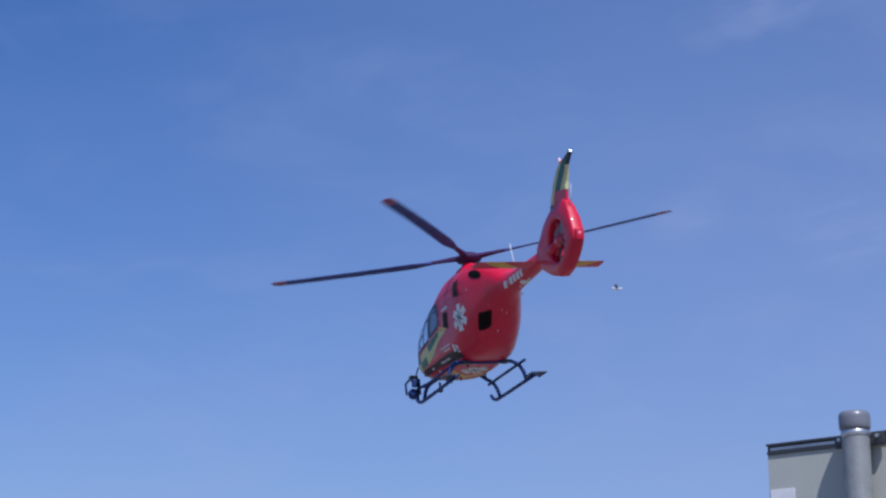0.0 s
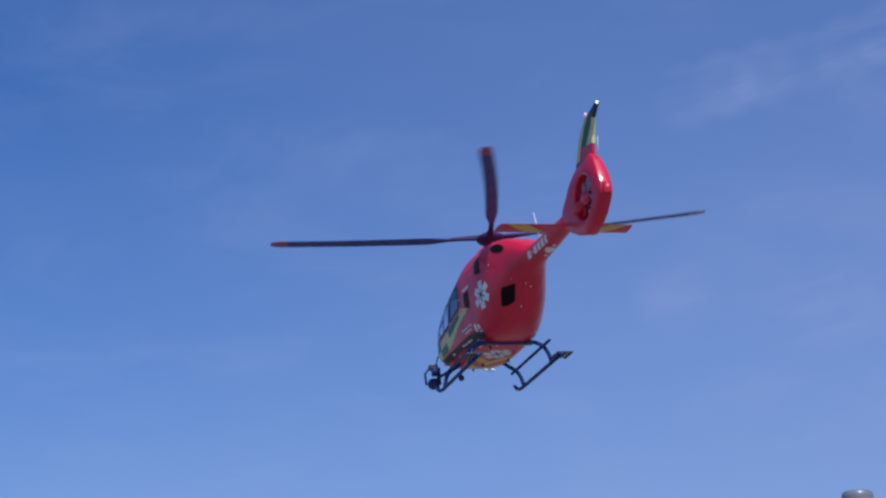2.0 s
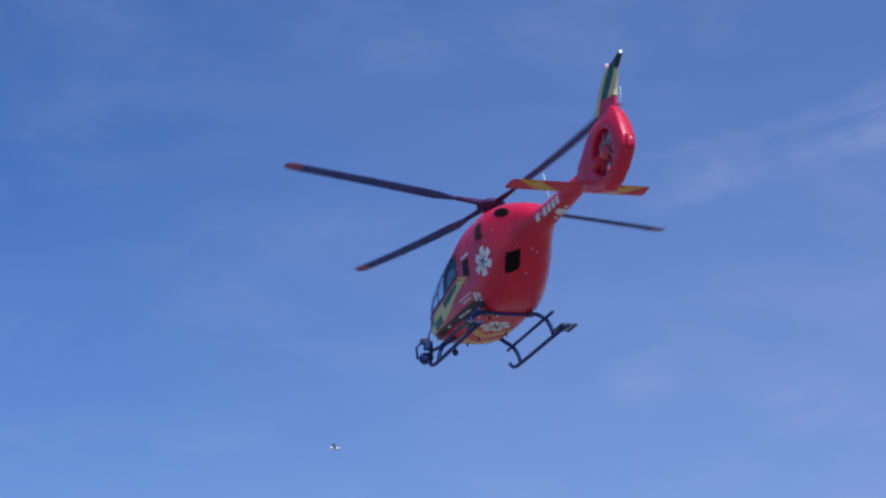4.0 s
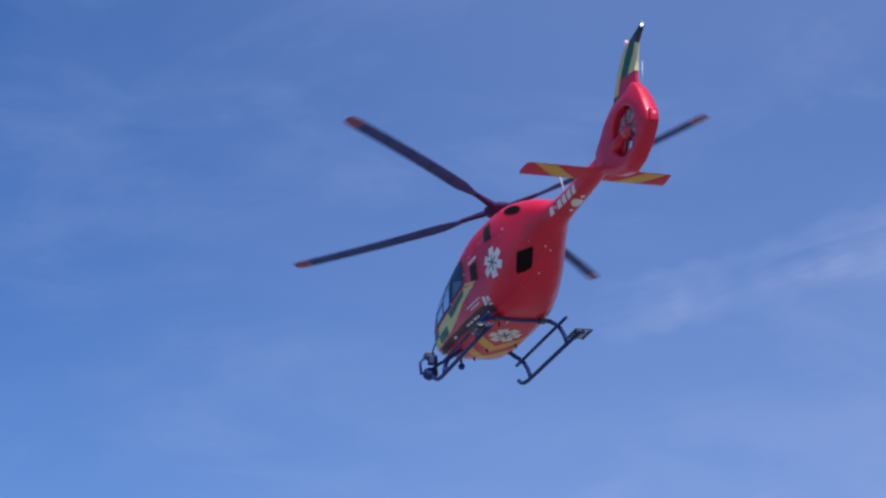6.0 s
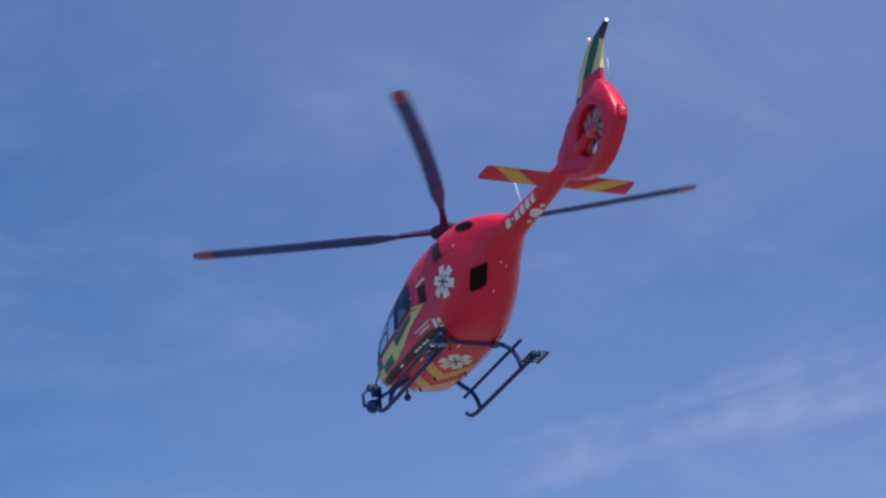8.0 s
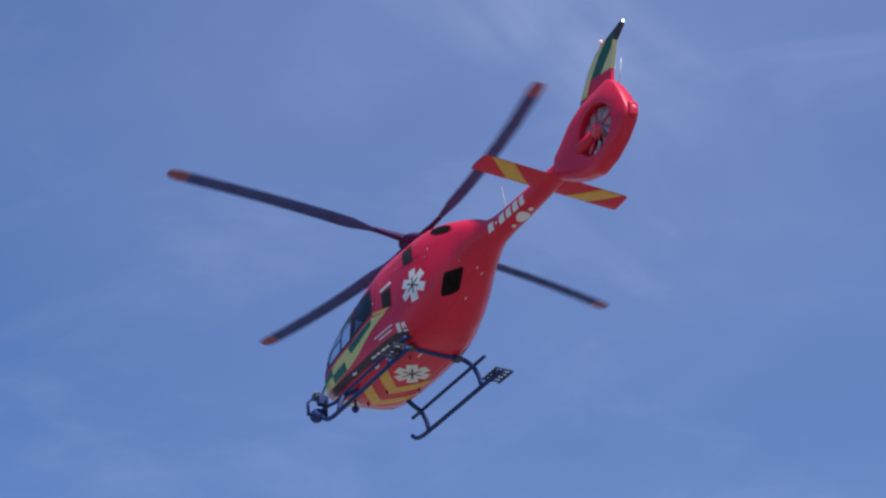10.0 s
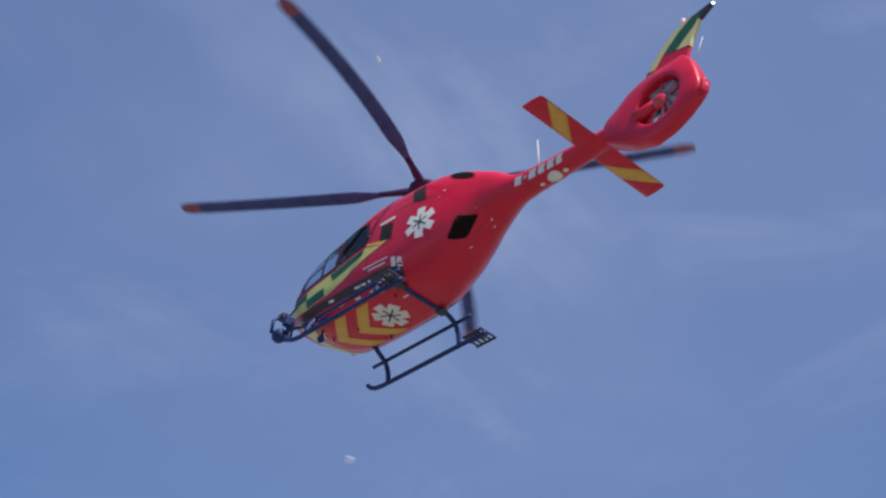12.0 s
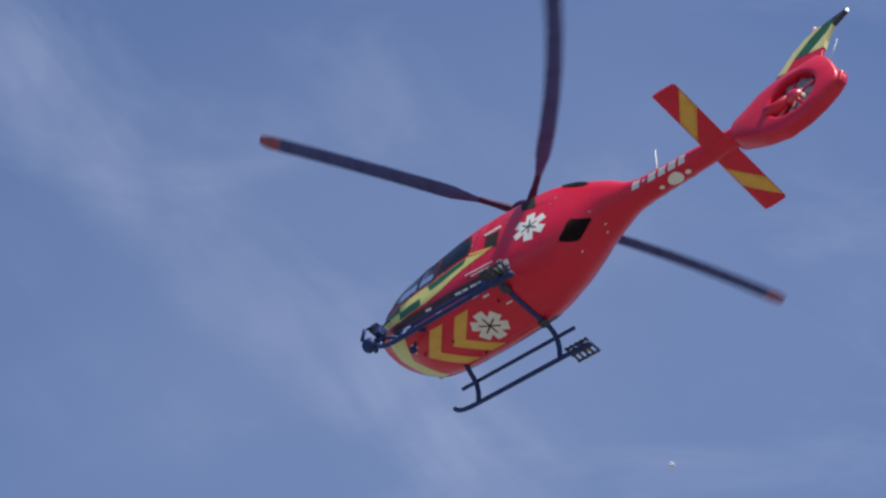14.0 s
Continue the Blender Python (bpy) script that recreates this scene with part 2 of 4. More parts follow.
def slab(bm, outline, y0, y1, bevel=0.0):
    """A plate from an outline in x and z."""
    a = [bm.verts.new((x, y0, z)) for x, z in outline]
    b = [bm.verts.new((x, y1, z)) for x, z in outline]
    n = len(a)
    bm.faces.new(a)
    bm.faces.new(b[::-1])
    for i in range(n):
        j = (i + 1) % n
        bm.faces.new((a[j], a[i], b[i], b[j]))
    bmesh.ops.recalc_face_normals(bm, faces=bm.faces)
    if bevel:
        edges = [e for e in bm.edges if abs(e.verts[0].co.y - e.verts[1].co.y) < 1e-6]
        bmesh.ops.bevel(bm, geom=edges, offset=bevel, segments=3, affect="EDGES", profile=0.5)
    return bm


# ---------------------------------------------------------------- ground
def build_ground():
    bm = bmesh.new()
    r0 = [0, 3, 8, 20, 60, 200, 800, 3200]
    n = 48
    loops = []
    for r in r0[1:]:
        loops.append([bm.verts.new((r * math.cos(2 * math.pi * k / n), r * math.sin(2 * math.pi * k / n), 0)) for k in range(n)])
    c = bm.verts.new((0, 0, 0))
    for k in range(n):
        bm.faces.new((c, loops[0][k], loops[0][(k + 1) % n]))
    for a, b in zip(loops, loops[1:]):
        for k in range(n):
            bm.faces.new((a[k], b[k], b[(k + 1) % n], a[(k + 1) % n]))
    tagged(part("ground", bm, GROUND), "flat grey weathered tarmac ground", "ground", kind="structure")


build_ground()


# ---------------------------------------------------------------- sign on a post
def build_sign():
    sign = thing("road_sign", "back of a grey metal sign clamped to a capped steel post", "sign")
    sign.location = (0.523, 4.972, 0)
    bm = bmesh.new()
    tube(bm, [(0, 0, -0.3), (0, 0, 1.2), (0, 0, 2.40)], 0.038, 28)
    sharpen(part("post", bm, GALV, sign, "galvanised tubular steel post"), 50)
    bm = bmesh.new()
    prof = [(0.036, 2.403), (0.0385, 2.4045), (0.0415, 2.407), (0.0432, 2.412), (0.0438, 2.422), (0.0438, 2.440), (0.0420, 2.450), (0.036, 2.4555), (0.02, 2.4575), (0.004, 2.458)]
    rings(bm, [[(r * math.cos(2 * math.pi * k / 32), r * math.sin(2 * math.pi * k / 32), z) for k in range(32)] for r, z in prof])
    sharpen(part("post_cap", bm, CAP, sign, "rounded grey plastic post cap"), 50)
    bm = bmesh.new()
    rings(bm, [[(r * math.cos(2 * math.pi * k / 32), r * math.sin(2 * math.pi * k / 32), z) for k in range(32)] for r, z in ((0.037, 2.384), (0.0398, 2.387), (0.0398, 2.401), (0.038, 2.4035))])
    sharpen(part("collar", bm, SILVER, sign, "bright metal collar under the cap"), 50)
    # the panel lies behind the post, turned towards the camera's left
    turn = Matrix.Rotation(radians(-33), 4, "Z")
    hold = Matrix.Translation((0, 0, 0)) @ turn
    bm = bmesh.new()
    box(bm, (-0.007, 0.048, 2.06), (0.592, 0.004, 0.66), bevel=0.001)
    bm.transform(hold)
    part("panel", bm, PANEL, sign, "flat unpainted aluminium sign back", smooth=False)
    for z, name in ((2.386, "rail"), (1.74, "rail")):
        bm = bmesh.new()
        # a channel: two flanges with a web between
        box(bm, (-0.005, 0.0425, z + 0.0125), (0.596, 0.012, 0.007), bevel=0.0015)
        box(bm, (-0.005, 0.0442, z - 0.0105), (0.596, 0.006, 0.010), bevel=0.0015)
        box(bm, (-0.005, 0.048, z), (0.594, 0.006, 0.032), bevel=0.001)
        bm.transform(hold)
        part(name, bm, RAIL, sign, "dark channel rail along the panel edge", smooth=False)
        bm = bmesh.new()
        box(bm, (-0.005, 0.0435, z), (0.575, 0.003, 0.008))
        bm.transform(hold)
        part("rail_web", bm, SILVER, sign, "bright aluminium strip in the rail", smooth=False)
        bm = bmesh.new()
        box(bm, (0, 0.0, z - 0.006), (0.15, 0.016, 0.034), bevel=0.004)
        bm.transform(Matrix.Translation((0, 0, 0)) @ turn @ Matrix.Translation((0, 0.026, 0)))
        clamp = part("clamp", bm, RAIL, sign, "dark steel post clamp", smooth=False)
        for dx in (-0.058, 0.058):
            bm = bmesh.new()
            tube(bm, [(dx, 0.01, z), (dx, 0.045, z)], 0.006, 6)
            bm.transform(turn)
            part("bolt", bm, SILVER, clamp, smooth=False)
    bm = bmesh.new()
    box(bm, (-0.260, 0.0445, 2.253), (0.078, 0.0025, 0.034), bevel=0.0008)
    bm.transform(hold)
    part("sticker", bm, STICKER, sign, "small blank white sticker", smooth=False)


build_sign()

# ---------------------------------------------------------------- helicopter
# x ahead, y to the port side, z up; the rotor mast stands at x = y = 0 and the skids at z = 0
# x, belly, roof, height of greatest width, half width
STATIONS = [
    (-5.70, 1.65, 1.97, 1.80, 0.15), (-5.20, 1.65, 1.97, 1.80, 0.17), (-4.20, 1.61, 2.00, 1.80, 0.20), (-3.05, 1.57, 2.05, 1.81, 0.235),
    (-2.75, 1.53, 2.12, 1.85, 0.28), (-2.45, 1.44, 2.30, 1.89, 0.375), (-2.05, 1.18, 2.49, 1.90, 0.49), (-1.65, 0.86, 2.64, 1.85, 0.62),
    (-1.25, 0.64, 2.75, 1.75, 0.72), (-0.85, 0.56, 2.82, 1.60, 0.785), (-0.45, 0.54, 2.88, 1.48, 0.81), (0.00, 0.53, 2.93, 1.42, 0.83),
    (0.35, 0.53, 2.94, 1.38, 0.84), (0.75, 0.53, 2.86, 1.35, 0.85), (1.25, 0.54, 2.66, 1.32, 0.85), (1.65, 0.57, 2.53, 1.28, 0.85),
    (2.10, 0.66, 2.33, 1.25, 0.83), (2.40, 0.78, 2.12, 1.22, 0.79), (2.65, 0.91, 1.86, 1.20, 0.69), (2.85, 1.02, 1.60, 1.18, 0.54),
    (2.97, 1.07, 1.40, 1.17, 0.33), (3.03, 1.15, 1.20, 1.17, 0.04)]
BELLY_POWER = [(-2.8, 2.0), (-1.1, 2.6), (-0.4, 3.6), (2.3, 3.2), (3.1, 2.2)]
ROOF_POWER = [(-2.8, 2.0), (-2.3, 2.9), (-1.8, 3.2), (-1.0, 3.0), (-0.3, 2.75), (0.6, 2.7), (2.4, 2.8), (3.2, 2.2)]
ST_X = np.array([s[0] for s in STATIONS])


def spline(k):
    """Smooth slopes through the stations, without overshoot."""
    v = np.array([s[k] for s in STATIONS])
    h, d = np.diff(ST_X), np.diff(v) / np.diff(ST_X)
    m = np.zeros(len(v))
    for i in range(1, len(v) - 1):
        if d[i - 1] * d[i] > 0:
            w1, w2 = 2 * h[i] + h[i - 1], h[i] + 2 * h[i - 1]
            m[i] = (w1 + w2) / (w1 / d[i - 1] + w2 / d[i])
    m[0], m[-1] = d[0], d[-1]
    return v, m


SPLINES = {k: spline(k) for k in (1, 2, 3, 4)}


def at_station(k, x):
    v, m = SPLINES[k]
    i = int(np.clip(np.searchsorted(ST_X, x) - 1, 0, len(ST_X) - 2))
    h = ST_X[i + 1] - ST_X[i]
    u = min(max((x - ST_X[i]) / h, 0), 1)
    return ((1 + 2 * u) * (1 - u) ** 2 * v[i] + u * (1 - u) ** 2 * h * m[i] + u * u * (3 - 2 * u) * v[i + 1] + u * u * (u - 1) * h * m[i + 1])


def section(x):
    zb, zt, zw, hw = (at_station(k, x) for k in (1, 2, 3, 4))
    nb = float(np.interp(x, [p[0] for p in BELLY_POWER], [p[1] for p in BELLY_POWER]))
    nr = float(np.interp(x, [p[0] for p in ROOF_POWER], [p[1] for p in ROOF_POWER]))
    return zb, zt, zw, hw, nb, nr


def hull_point(x, a):
    zb, zt, zw, hw, nb, nr = section(x)
    c, s = math.cos(a), math.sin(a)
    n, h = (nr, zt - zw) if s >= 0 else (nb, zw - zb)
    return Vector((x, hw * math.copysign(abs(c) ** (2 / n), c), zw + h * math.copysign(abs(s) ** (2 / n), s)))


def side_point(x, z, sign):
    zb, zt, zw, hw, nb, nr = section(x)
    n, h = (nr, zt - zw) if z >= zw else (nb, zw - zb)
    return Vector((x, sign * hw * max(1 - min(abs((z - zw) / h), 1) ** n, 0) ** (1 / n), z))


def belly_point(x, y):
    zb, zt, zw, hw, nb, nr = section(x)
    return Vector((x, y, zw - (zw - zb) * max(1 - min(abs(y / hw), 1) ** nb, 0) ** (1 / nb)))


def wrap(outline, where, lift=0.006, step=0.06):
    """A patch whose flat outline is laid on the hull by where(u, v)."""
    bm = bmesh.new()
    bm.faces.new([bm.verts.new((u, v, 0)) for u, v in outline])
    us, vs = [p[0] for p in outline], [p[1] for p in outline]
    for axis, lo, hi in ((0, min(us), max(us)), (1, min(vs), max(vs))):
        n = max(1, int((hi - lo) / step))
        for i in range(1, n):
            co, no = [0, 0, 0], [0, 0, 0]
            co[axis], no[axis] = lo + (hi - lo) * i / n, 1
            bmesh.ops.bisect_plane(bm, geom=bm.verts[:] + bm.edges[:] + bm.faces[:], plane_co=co, plane_no=no)
    bmesh.ops.triangulate(bm, faces=[f for f in bm.faces if len(f.verts) > 4])
    for v in bm.verts:
        u, w = v.co.x, v.co.y
        p, e = where(u, w), 0.01
        n = (where(u + e, w) - where(u - e, w)).cross(where(u, w + e) - where(u, w - e))
        n = n.normalized() if n.length > 1e-9 else Vector((0, 0, 1))
        middle = Vector((u, 0, at_station(3, u)))
        if n.dot(p - middle) < 0:
            n = -n
        v.co = p + n * lift
    bmesh.ops.recalc_face_normals(bm, faces=bm.faces)
    outward = 0.0
    for fc in bm.faces:
        c = fc.calc_center_median()
        outward += fc.normal.dot(c - Vector((c.x, 0, at_station(3, c.x)))) * fc.calc_area()
    if outward < 0:
        bmesh.ops.reverse_faces(bm, faces=bm.faces)
    return bm


def port(x, z):
    return side_point(x, z, 1)


def starboard(x, z):
    return side_point(x, z, -1)


def inside(x, z, outline):
    hit = False
    for (x0, z0), (x1, z1) in zip(outline, outline[1:] + outline[:1]):
        if (z0 > z) != (z1 > z) and x < (x1 - x0) * (z - z0) / (z1 - z0) + x0:
            hit = not hit
    return hit


DOOR_WINDOW = [(0.42, 1.66), (0.40, 1.85), (0.52, 2.22), (1.12, 2.28), (1.16, 1.54)]
COCKPIT_WINDOW = [(1.24, 1.50), (1.22, 2.28), (1.70, 2.28), (2.00, 2.12), (2.20, 1.85), (2.27, 1.38)]
WINDSCREEN = [(2.35, 1.38), (2.32, 1.72), (2.10, 2.08), (1.82, 2.30), (1.85, 2.50), (2.45, 2.14), (2.86, 1.58), (2.92, 1.34), (2.66, 1.35)]
OPENINGS = [DOOR_WINDOW, COCKPIT_WINDOW, WINDSCREEN]


def shell(shrink, x0, x1):
    bm = bmesh.new()
    nx, na = int((x1 - x0) / 0.045), 112
    loops = []
    for i in range(nx + 1):
        x = x0 + (x1 - x0) * i / nx
        zw = at_station(3, x)
        loops.append([Vector((x, p.y * shrink, zw + (p.z - zw) * shrink)) for p in (hull_point(x, 2 * math.pi * k / na) for k in range(na))])
    rings(bm, loops)
    gone = []
    for fc in bm.faces:
        c = fc.calc_center_median()
        if len(fc.verts) == 4 and c.x > 0.3 and c.z > 1.25 and abs(c.y) > 0.045 and any(inside(c.x, c.z, o) for o in OPENINGS):
            gone.append(fc)
    bmesh.ops.delete(bm, geom=gone, context="FACES")
    bmesh.ops.recalc_face_normals(bm, faces=bm.faces)
    return bm


def grow(outline, d):
    cx, cz = sum(p[0] for p in outline) / len(outline), sum(p[1] for p in outline) / len(outline)
    return [(x + d * (x - cx) / max(math.hypot(x - cx, z - cz), 1e-6), z + d * (z - cz) / max(math.hypot(x - cx, z - cz), 1e-6)) for x, z in outline]


def rim(outline, where, wide):
    """A strip round a window."""
    bm = bmesh.new()
    for (a, b), (c, d) in zip(zip(grow(outline, wide), grow(outline, -wide)), zip(grow(outline, wide)[1:] + grow(outline, wide)[:1], grow(outline, -wide)[1:] + grow(outline, -wide)[:1])):
        n = max(1, int(math.dist(a, c) / 0.05))
        for i in range(n):
            u, v = i / n, (i + 1) / n
            quad = [[p + (q - p) * w for p, q in zip(s, e)] for s, e, w in ((a, c, u), (a, c, v), (b, d, v), (b, d, u))]
            pts = []
            for x, z in quad:
                p = where(x, z)
                mid = Vector((x, 0, at_station(3, x)))
                pts.append(bm.verts.new(p + (p - mid).normalized() * 0.009))
            bm.faces.new(pts)
    bmesh.ops.remove_doubles(bm, verts=bm.verts, dist=0.0005)
    bmesh.ops.recalc_face_normals(bm, faces=bm.faces)
    return bm


def star(cx, cz, r, w, k=1.0):
    """Six-armed star: three bars crossed, as one outline."""
    pts = []
    for i in range(6):
        a = math.pi / 2 + i * math.pi / 3
        d, n = (math.cos(a), math.sin(a)), (-math.sin(a), math.cos(a))
        b = a - math.pi / 6
        pts.append((cx + math.cos(b) * w / math.sin(math.pi / 6), cz + k * math.sin(b) * w / math.sin(math.pi / 6)))
        pts.append((cx + d[0] * r - n[0] * w, cz + k * (d[1] * r - n[1] * w)))
        pts.append((cx + d[0] * r + n[0] * w, cz + k * (d[1] * r + n[1] * w)))
    return pts


FAN = Vector((-6.19, 0.0, 1.82))
DUCT = 0.46
TAIL = [(-4.95, 1.60), (-5.25, 1.41), (-5.60, 1.21), (-6.05, 1.06), (-6.40, 1.125), (-6.72, 1.30), (-6.95, 1.51), (-7.04, 1.62), (-7.05, 1.78),
        (-6.95, 2.10), (-6.80, 2.42), (-6.62, 2.64), (-6.20, 2.66), (-5.80, 2.58), (-5.45, 2.40), (-5.20, 2.16), (-4.95, 1.98)]


def reach(a):
    """The distance from the fan's axis to the tail's outline at an angle."""
    d = Vector((math.cos(a), math.sin(a)))
    best = 0.9
    for (x0, z0), (x1, z1) in zip(TAIL, TAIL[1:] + TAIL[:1]):
        p, e = Vector((x0 - FAN.x, z0 - FAN.z)), Vector((x1 - x0, z1 - z0))
        den = d.x * e.y - d.y * e.x
        if abs(den) > 1e-9:
            t = (p.x * e.y - p.y * e.x) / den
            u = (p.x * d.y - p.y * d.x) / den
            if t > 0 and -1e-6 <= u <= 1 + 1e-6:
                best = t
    return best


def build_tail(heli):
    n = 96
    raw = [reach(2 * math.pi * k / n) for k in range(n)]
    out = [(raw[k - 1] + 2 * raw[k] + raw[(k + 1) % n]) / 4 for k in range(n)]
    bm = bmesh.new()
    loops = []
    for k in range(n):
        a = 2 * math.pi * k / n
        ro = out[k]
        # from the duct's throat over the flat side to the blunt outer edge, thin under the fin
        h = float(np.interp(math.degrees(a), [0, 50, 90, 130, 160, 200, 270, 320, 360], [0.17, 0.13, 0.075, 0.10, 0.14, 0.135, 0.115, 0.14, 0.17]))
        prof = [(DUCT, -0.13), (DUCT, 0.0), (DUCT, 0.13), (DUCT + 0.012, 0.160), (DUCT + 0.045, 0.176), (DUCT + 0.08, 0.178), ((DUCT + ro) / 2 + 0.03, (0.178 + h) / 2 + 0.006), (ro - 0.045, h + 0.004),
                (ro - 0.015, h - 0.012), (ro, h - 0.045), (ro, 0.0)]
        prof += [(r, -y) for r, y in prof[-2:2:-1]]
        loops.append([FAN + Vector((r * math.cos(a), y, r * math.sin(a))) for r, y in prof])
    vs = rings(bm, loops, close=True, caps=False)
    for i in range(len(vs[0])):
        j = (i + 1) % len(vs[0])
        bm.faces.new((vs[-1][i], vs[-1][j], vs[0][j], vs[0][i]))
    bmesh.ops.recalc_face_normals(bm, faces=bm.faces)
    sharpen(part("tail_shroud", bm, RED, heli, "red shroud round the ducted tail fan"), 38)
    # tail bumper, a rounded block on the trailing edge
    bm = bmesh.new()
    box(bm, (-7.03, 0, 1.70), (0.16, 0.17, 0.26), Matrix.Rotation(radians(-8), 4, "Y"), bevel=0.035)
    bumper = part("tail_light_fairing", bm, RED, heli)
    bm = bmesh.new()
    ball(bm, (-7.10, 0, 1.72), 0.045, 12, (0.6, 1, 1))
    part("tail_lens", bm, LAMP_RED, bumper, "small pink lens")
    # fan
    rotor = part("fan_rotor", tube(bmesh.new(), [(0, -0.07, 0), (0, 0.05, 0), (0, 0.07, 0)], [0.13, 0.13, 0.10], 24), METAL, heli, "ducted fan hub")
    rotor.location = FAN + Vector((0, 0.035, 0))
    bmb = bmesh.new()
    prof = [(-0.135, -0.01), (-0.04, 0.014), (0.06, 0.011), (0.14, -0.008), (0.0, -0.012)]
    loops = []
    for r, tw in ((0.10, 38), (0.28, 24), (0.425, 14)):
        c, s = math.cos(radians(tw)), math.sin(radians(tw))
        loops.append([(u * c - v * s, u * s + v * c, r) for u, v in prof])
    rings(bmb, loops)
    bmesh.ops.recalc_face_normals(bmb, faces=bmb.faces)
    first = None
    for k in range(10):
        if first is None:
            first = part("fan_blade", bmb, FAN_GREY, rotor, "grey metal fan blade")
        else:
            ob = new("fan_blade", first.data)
            ob.parent = rotor
            ob["label"] = "grey metal fan blade"
        b = first if k == 0 else ob
        b.rotation_euler = (0, radians(36 * k + (k % 3) * 4), 0)
    # gearbox pod and struts on the port side
    bm = bmesh.new()
    prof = [(-0.03, 0.165), (0.06, 0.17), (0.12, 0.15), (0.165, 0.11), (0.19, 0.06), (0.197, 0.012)]
    rings(bm, [[FAN + Vector((r * math.cos(2 * math.pi * k / 24), y, r * math.sin(2 * math.pi * k / 24))) for k in range(24)] for y, r in prof])
    bmesh.ops.recalc_face_normals(bm, faces=bm.faces)
    pod = part("fan_gearbox", bm, GLOSS_RED, heli, "rounded red gearbox pod")
    for k in range(5):
        bm = bmesh.new()
        a = radians(72 * k + 20)
        tube(bm, [FAN + Vector((0.12 * math.cos(a), 0.08, 0.12 * math.sin(a))), FAN + Vector((0.51 * math.cos(a), 0.08, 0.51 * math.sin(a)))], 0.022, 8)
        part("stator_strut", bm, RED, pod)
    vane = None
    for k in range(10):
        if vane is None:
            bm = bmesh.new()
            box(bm, (0, -0.035, 0.29), (0.27, 0.012, 0.36), Matrix.Rotation(radians(24), 4, "Z"), bevel=0.004)
            vane = part("stator_vane", bm, RED, heli, "red stator vane behind the fan", smooth=False)
            ob = vane
        else:
            ob = new("stator_vane", vane.data)
            ob.parent, ob["label"] = heli, "red stator vane behind the fan"
        ob.location, ob.rotation_euler = FAN, (0, radians(36 * k + 9), 0)
    bm = bmesh.new()
    tube(bm, [FAN + Vector((0.08, 0.07, -0.01)), FAN + Vector((0.30, 0.06, -0.06)), FAN + Vector((0.49, 0.05, -0.10))], [0.12, 0.15, 0.20], 16, 0.8)
    part("drive_shaft_cover", bm, RED, pod)
    # fin
    fin_line = [(-5.66, 2.48), (-5.80, 2.80), (-6.06, 3.14), (-6.32, 3.36), (-6.55, 3.46), (-7.10, 3.515), (-7.11, 3.47), (-6.88, 3.30), (-6.745, 2.98), (-6.69, 2.68), (-6.66, 2.40)]
    fin = part("fin", slab(bmesh.new(), fin_line, -0.036, 0.036, 0.02), RED, heli, "swept red tail fin", smooth=False)

    def fin_patch(name, outline, mat, label):
        for y in (0.038, -0.038):
            bm = bmesh.new()
            slab(bm, outline, y - 0.0025, y + 0.0025)
            part(name, bm, mat, fin, label, smooth=False)

    fin_patch("reflective_panel", [(-5.79, 2.74), (-6.08, 3.13), (-6.33, 3.34), (-6.56, 3.44), (-6.70, 3.44), (-6.42, 3.24), (-6.12, 2.94), (-5.96, 2.70)], PALE_LIME, "lime reflective panel")
    fin_patch("reflective_panel", [(-6.125, 2.94), (-6.425, 3.24), (-6.705, 3.445), (-7.095, 3.507), (-7.10, 3.475), (-6.865, 3.30), (-6.74, 3.165), (-6.40, 2.88)], GREEN, "green reflective panel")
    fin_patch("reflective_panel", [(-6.41, 2.875), (-6.745, 3.155), (-6.862, 3.275), (-6.75, 2.985), (-6.72, 2.81)], PALE_LIME, "lime reflective panel")
    fin_patch("reflective_panel", [(-5.71, 2.52), (-5.78, 2.72), (-5.95, 2.69), (-5.86, 2.50)], GREEN, "green reflective panel")
    part("trailing_edge", slab(bmesh.new(), [(-6.70, 2.81), (-6.73, 2.99), (-6.865, 3.31), (-6.893, 3.295), (-6.757, 2.975), (-6.722, 2.80)], -0.043, 0.043), PALE_LIME, fin, "lime trailing edge", smooth=False)
    part("fin_tip", slab(bmesh.new(), [(-6.87, 3.48), (-7.105, 3.523), (-7.125, 3.462), (-6.905, 3.30)], -0.042, 0.042, 0.012), METAL, fin, "dark slender fin tip", smooth=False)
    bm = bmesh.new()
    tube(bm, [(-7.06, 0, 3.455), (-7.10, 0, 3.48), (-7.14, 0, 3.505)], [0.03, 0.045, 0.048], 12)
    mount = part("light_mount", bm, METAL, fin)
    bm = bmesh.new()
    ball(bm, (-7.155, 0, 3.515), 0.027, 14)
    part("tail_lamp", bm, LAMP_WHITE, mount, "lit white tail lamp")
    bm = bmesh.new()
    tube(bm, [(-6.5, 0, 3.47), (-6.5, 0, 3.53), (-6.5, 0, 3.565), (-6.5, 0, 3.58)], [0.04, 0.038, 0.03, 0.01], 14)
    part("beacon", bm, LAMP_PALE, fin, "pale pink anti-collision beacon")
    bm = bmesh.new()
    tube(bm, [(-6.80, 0, 2.40), (-6.90, 0, 2.62), (-6.96, 0, 2.86)], [0.012, 0.009, 0.005], 6)
    part("whip_antenna", bm, WHITE, heli, "thin white whip antenna")


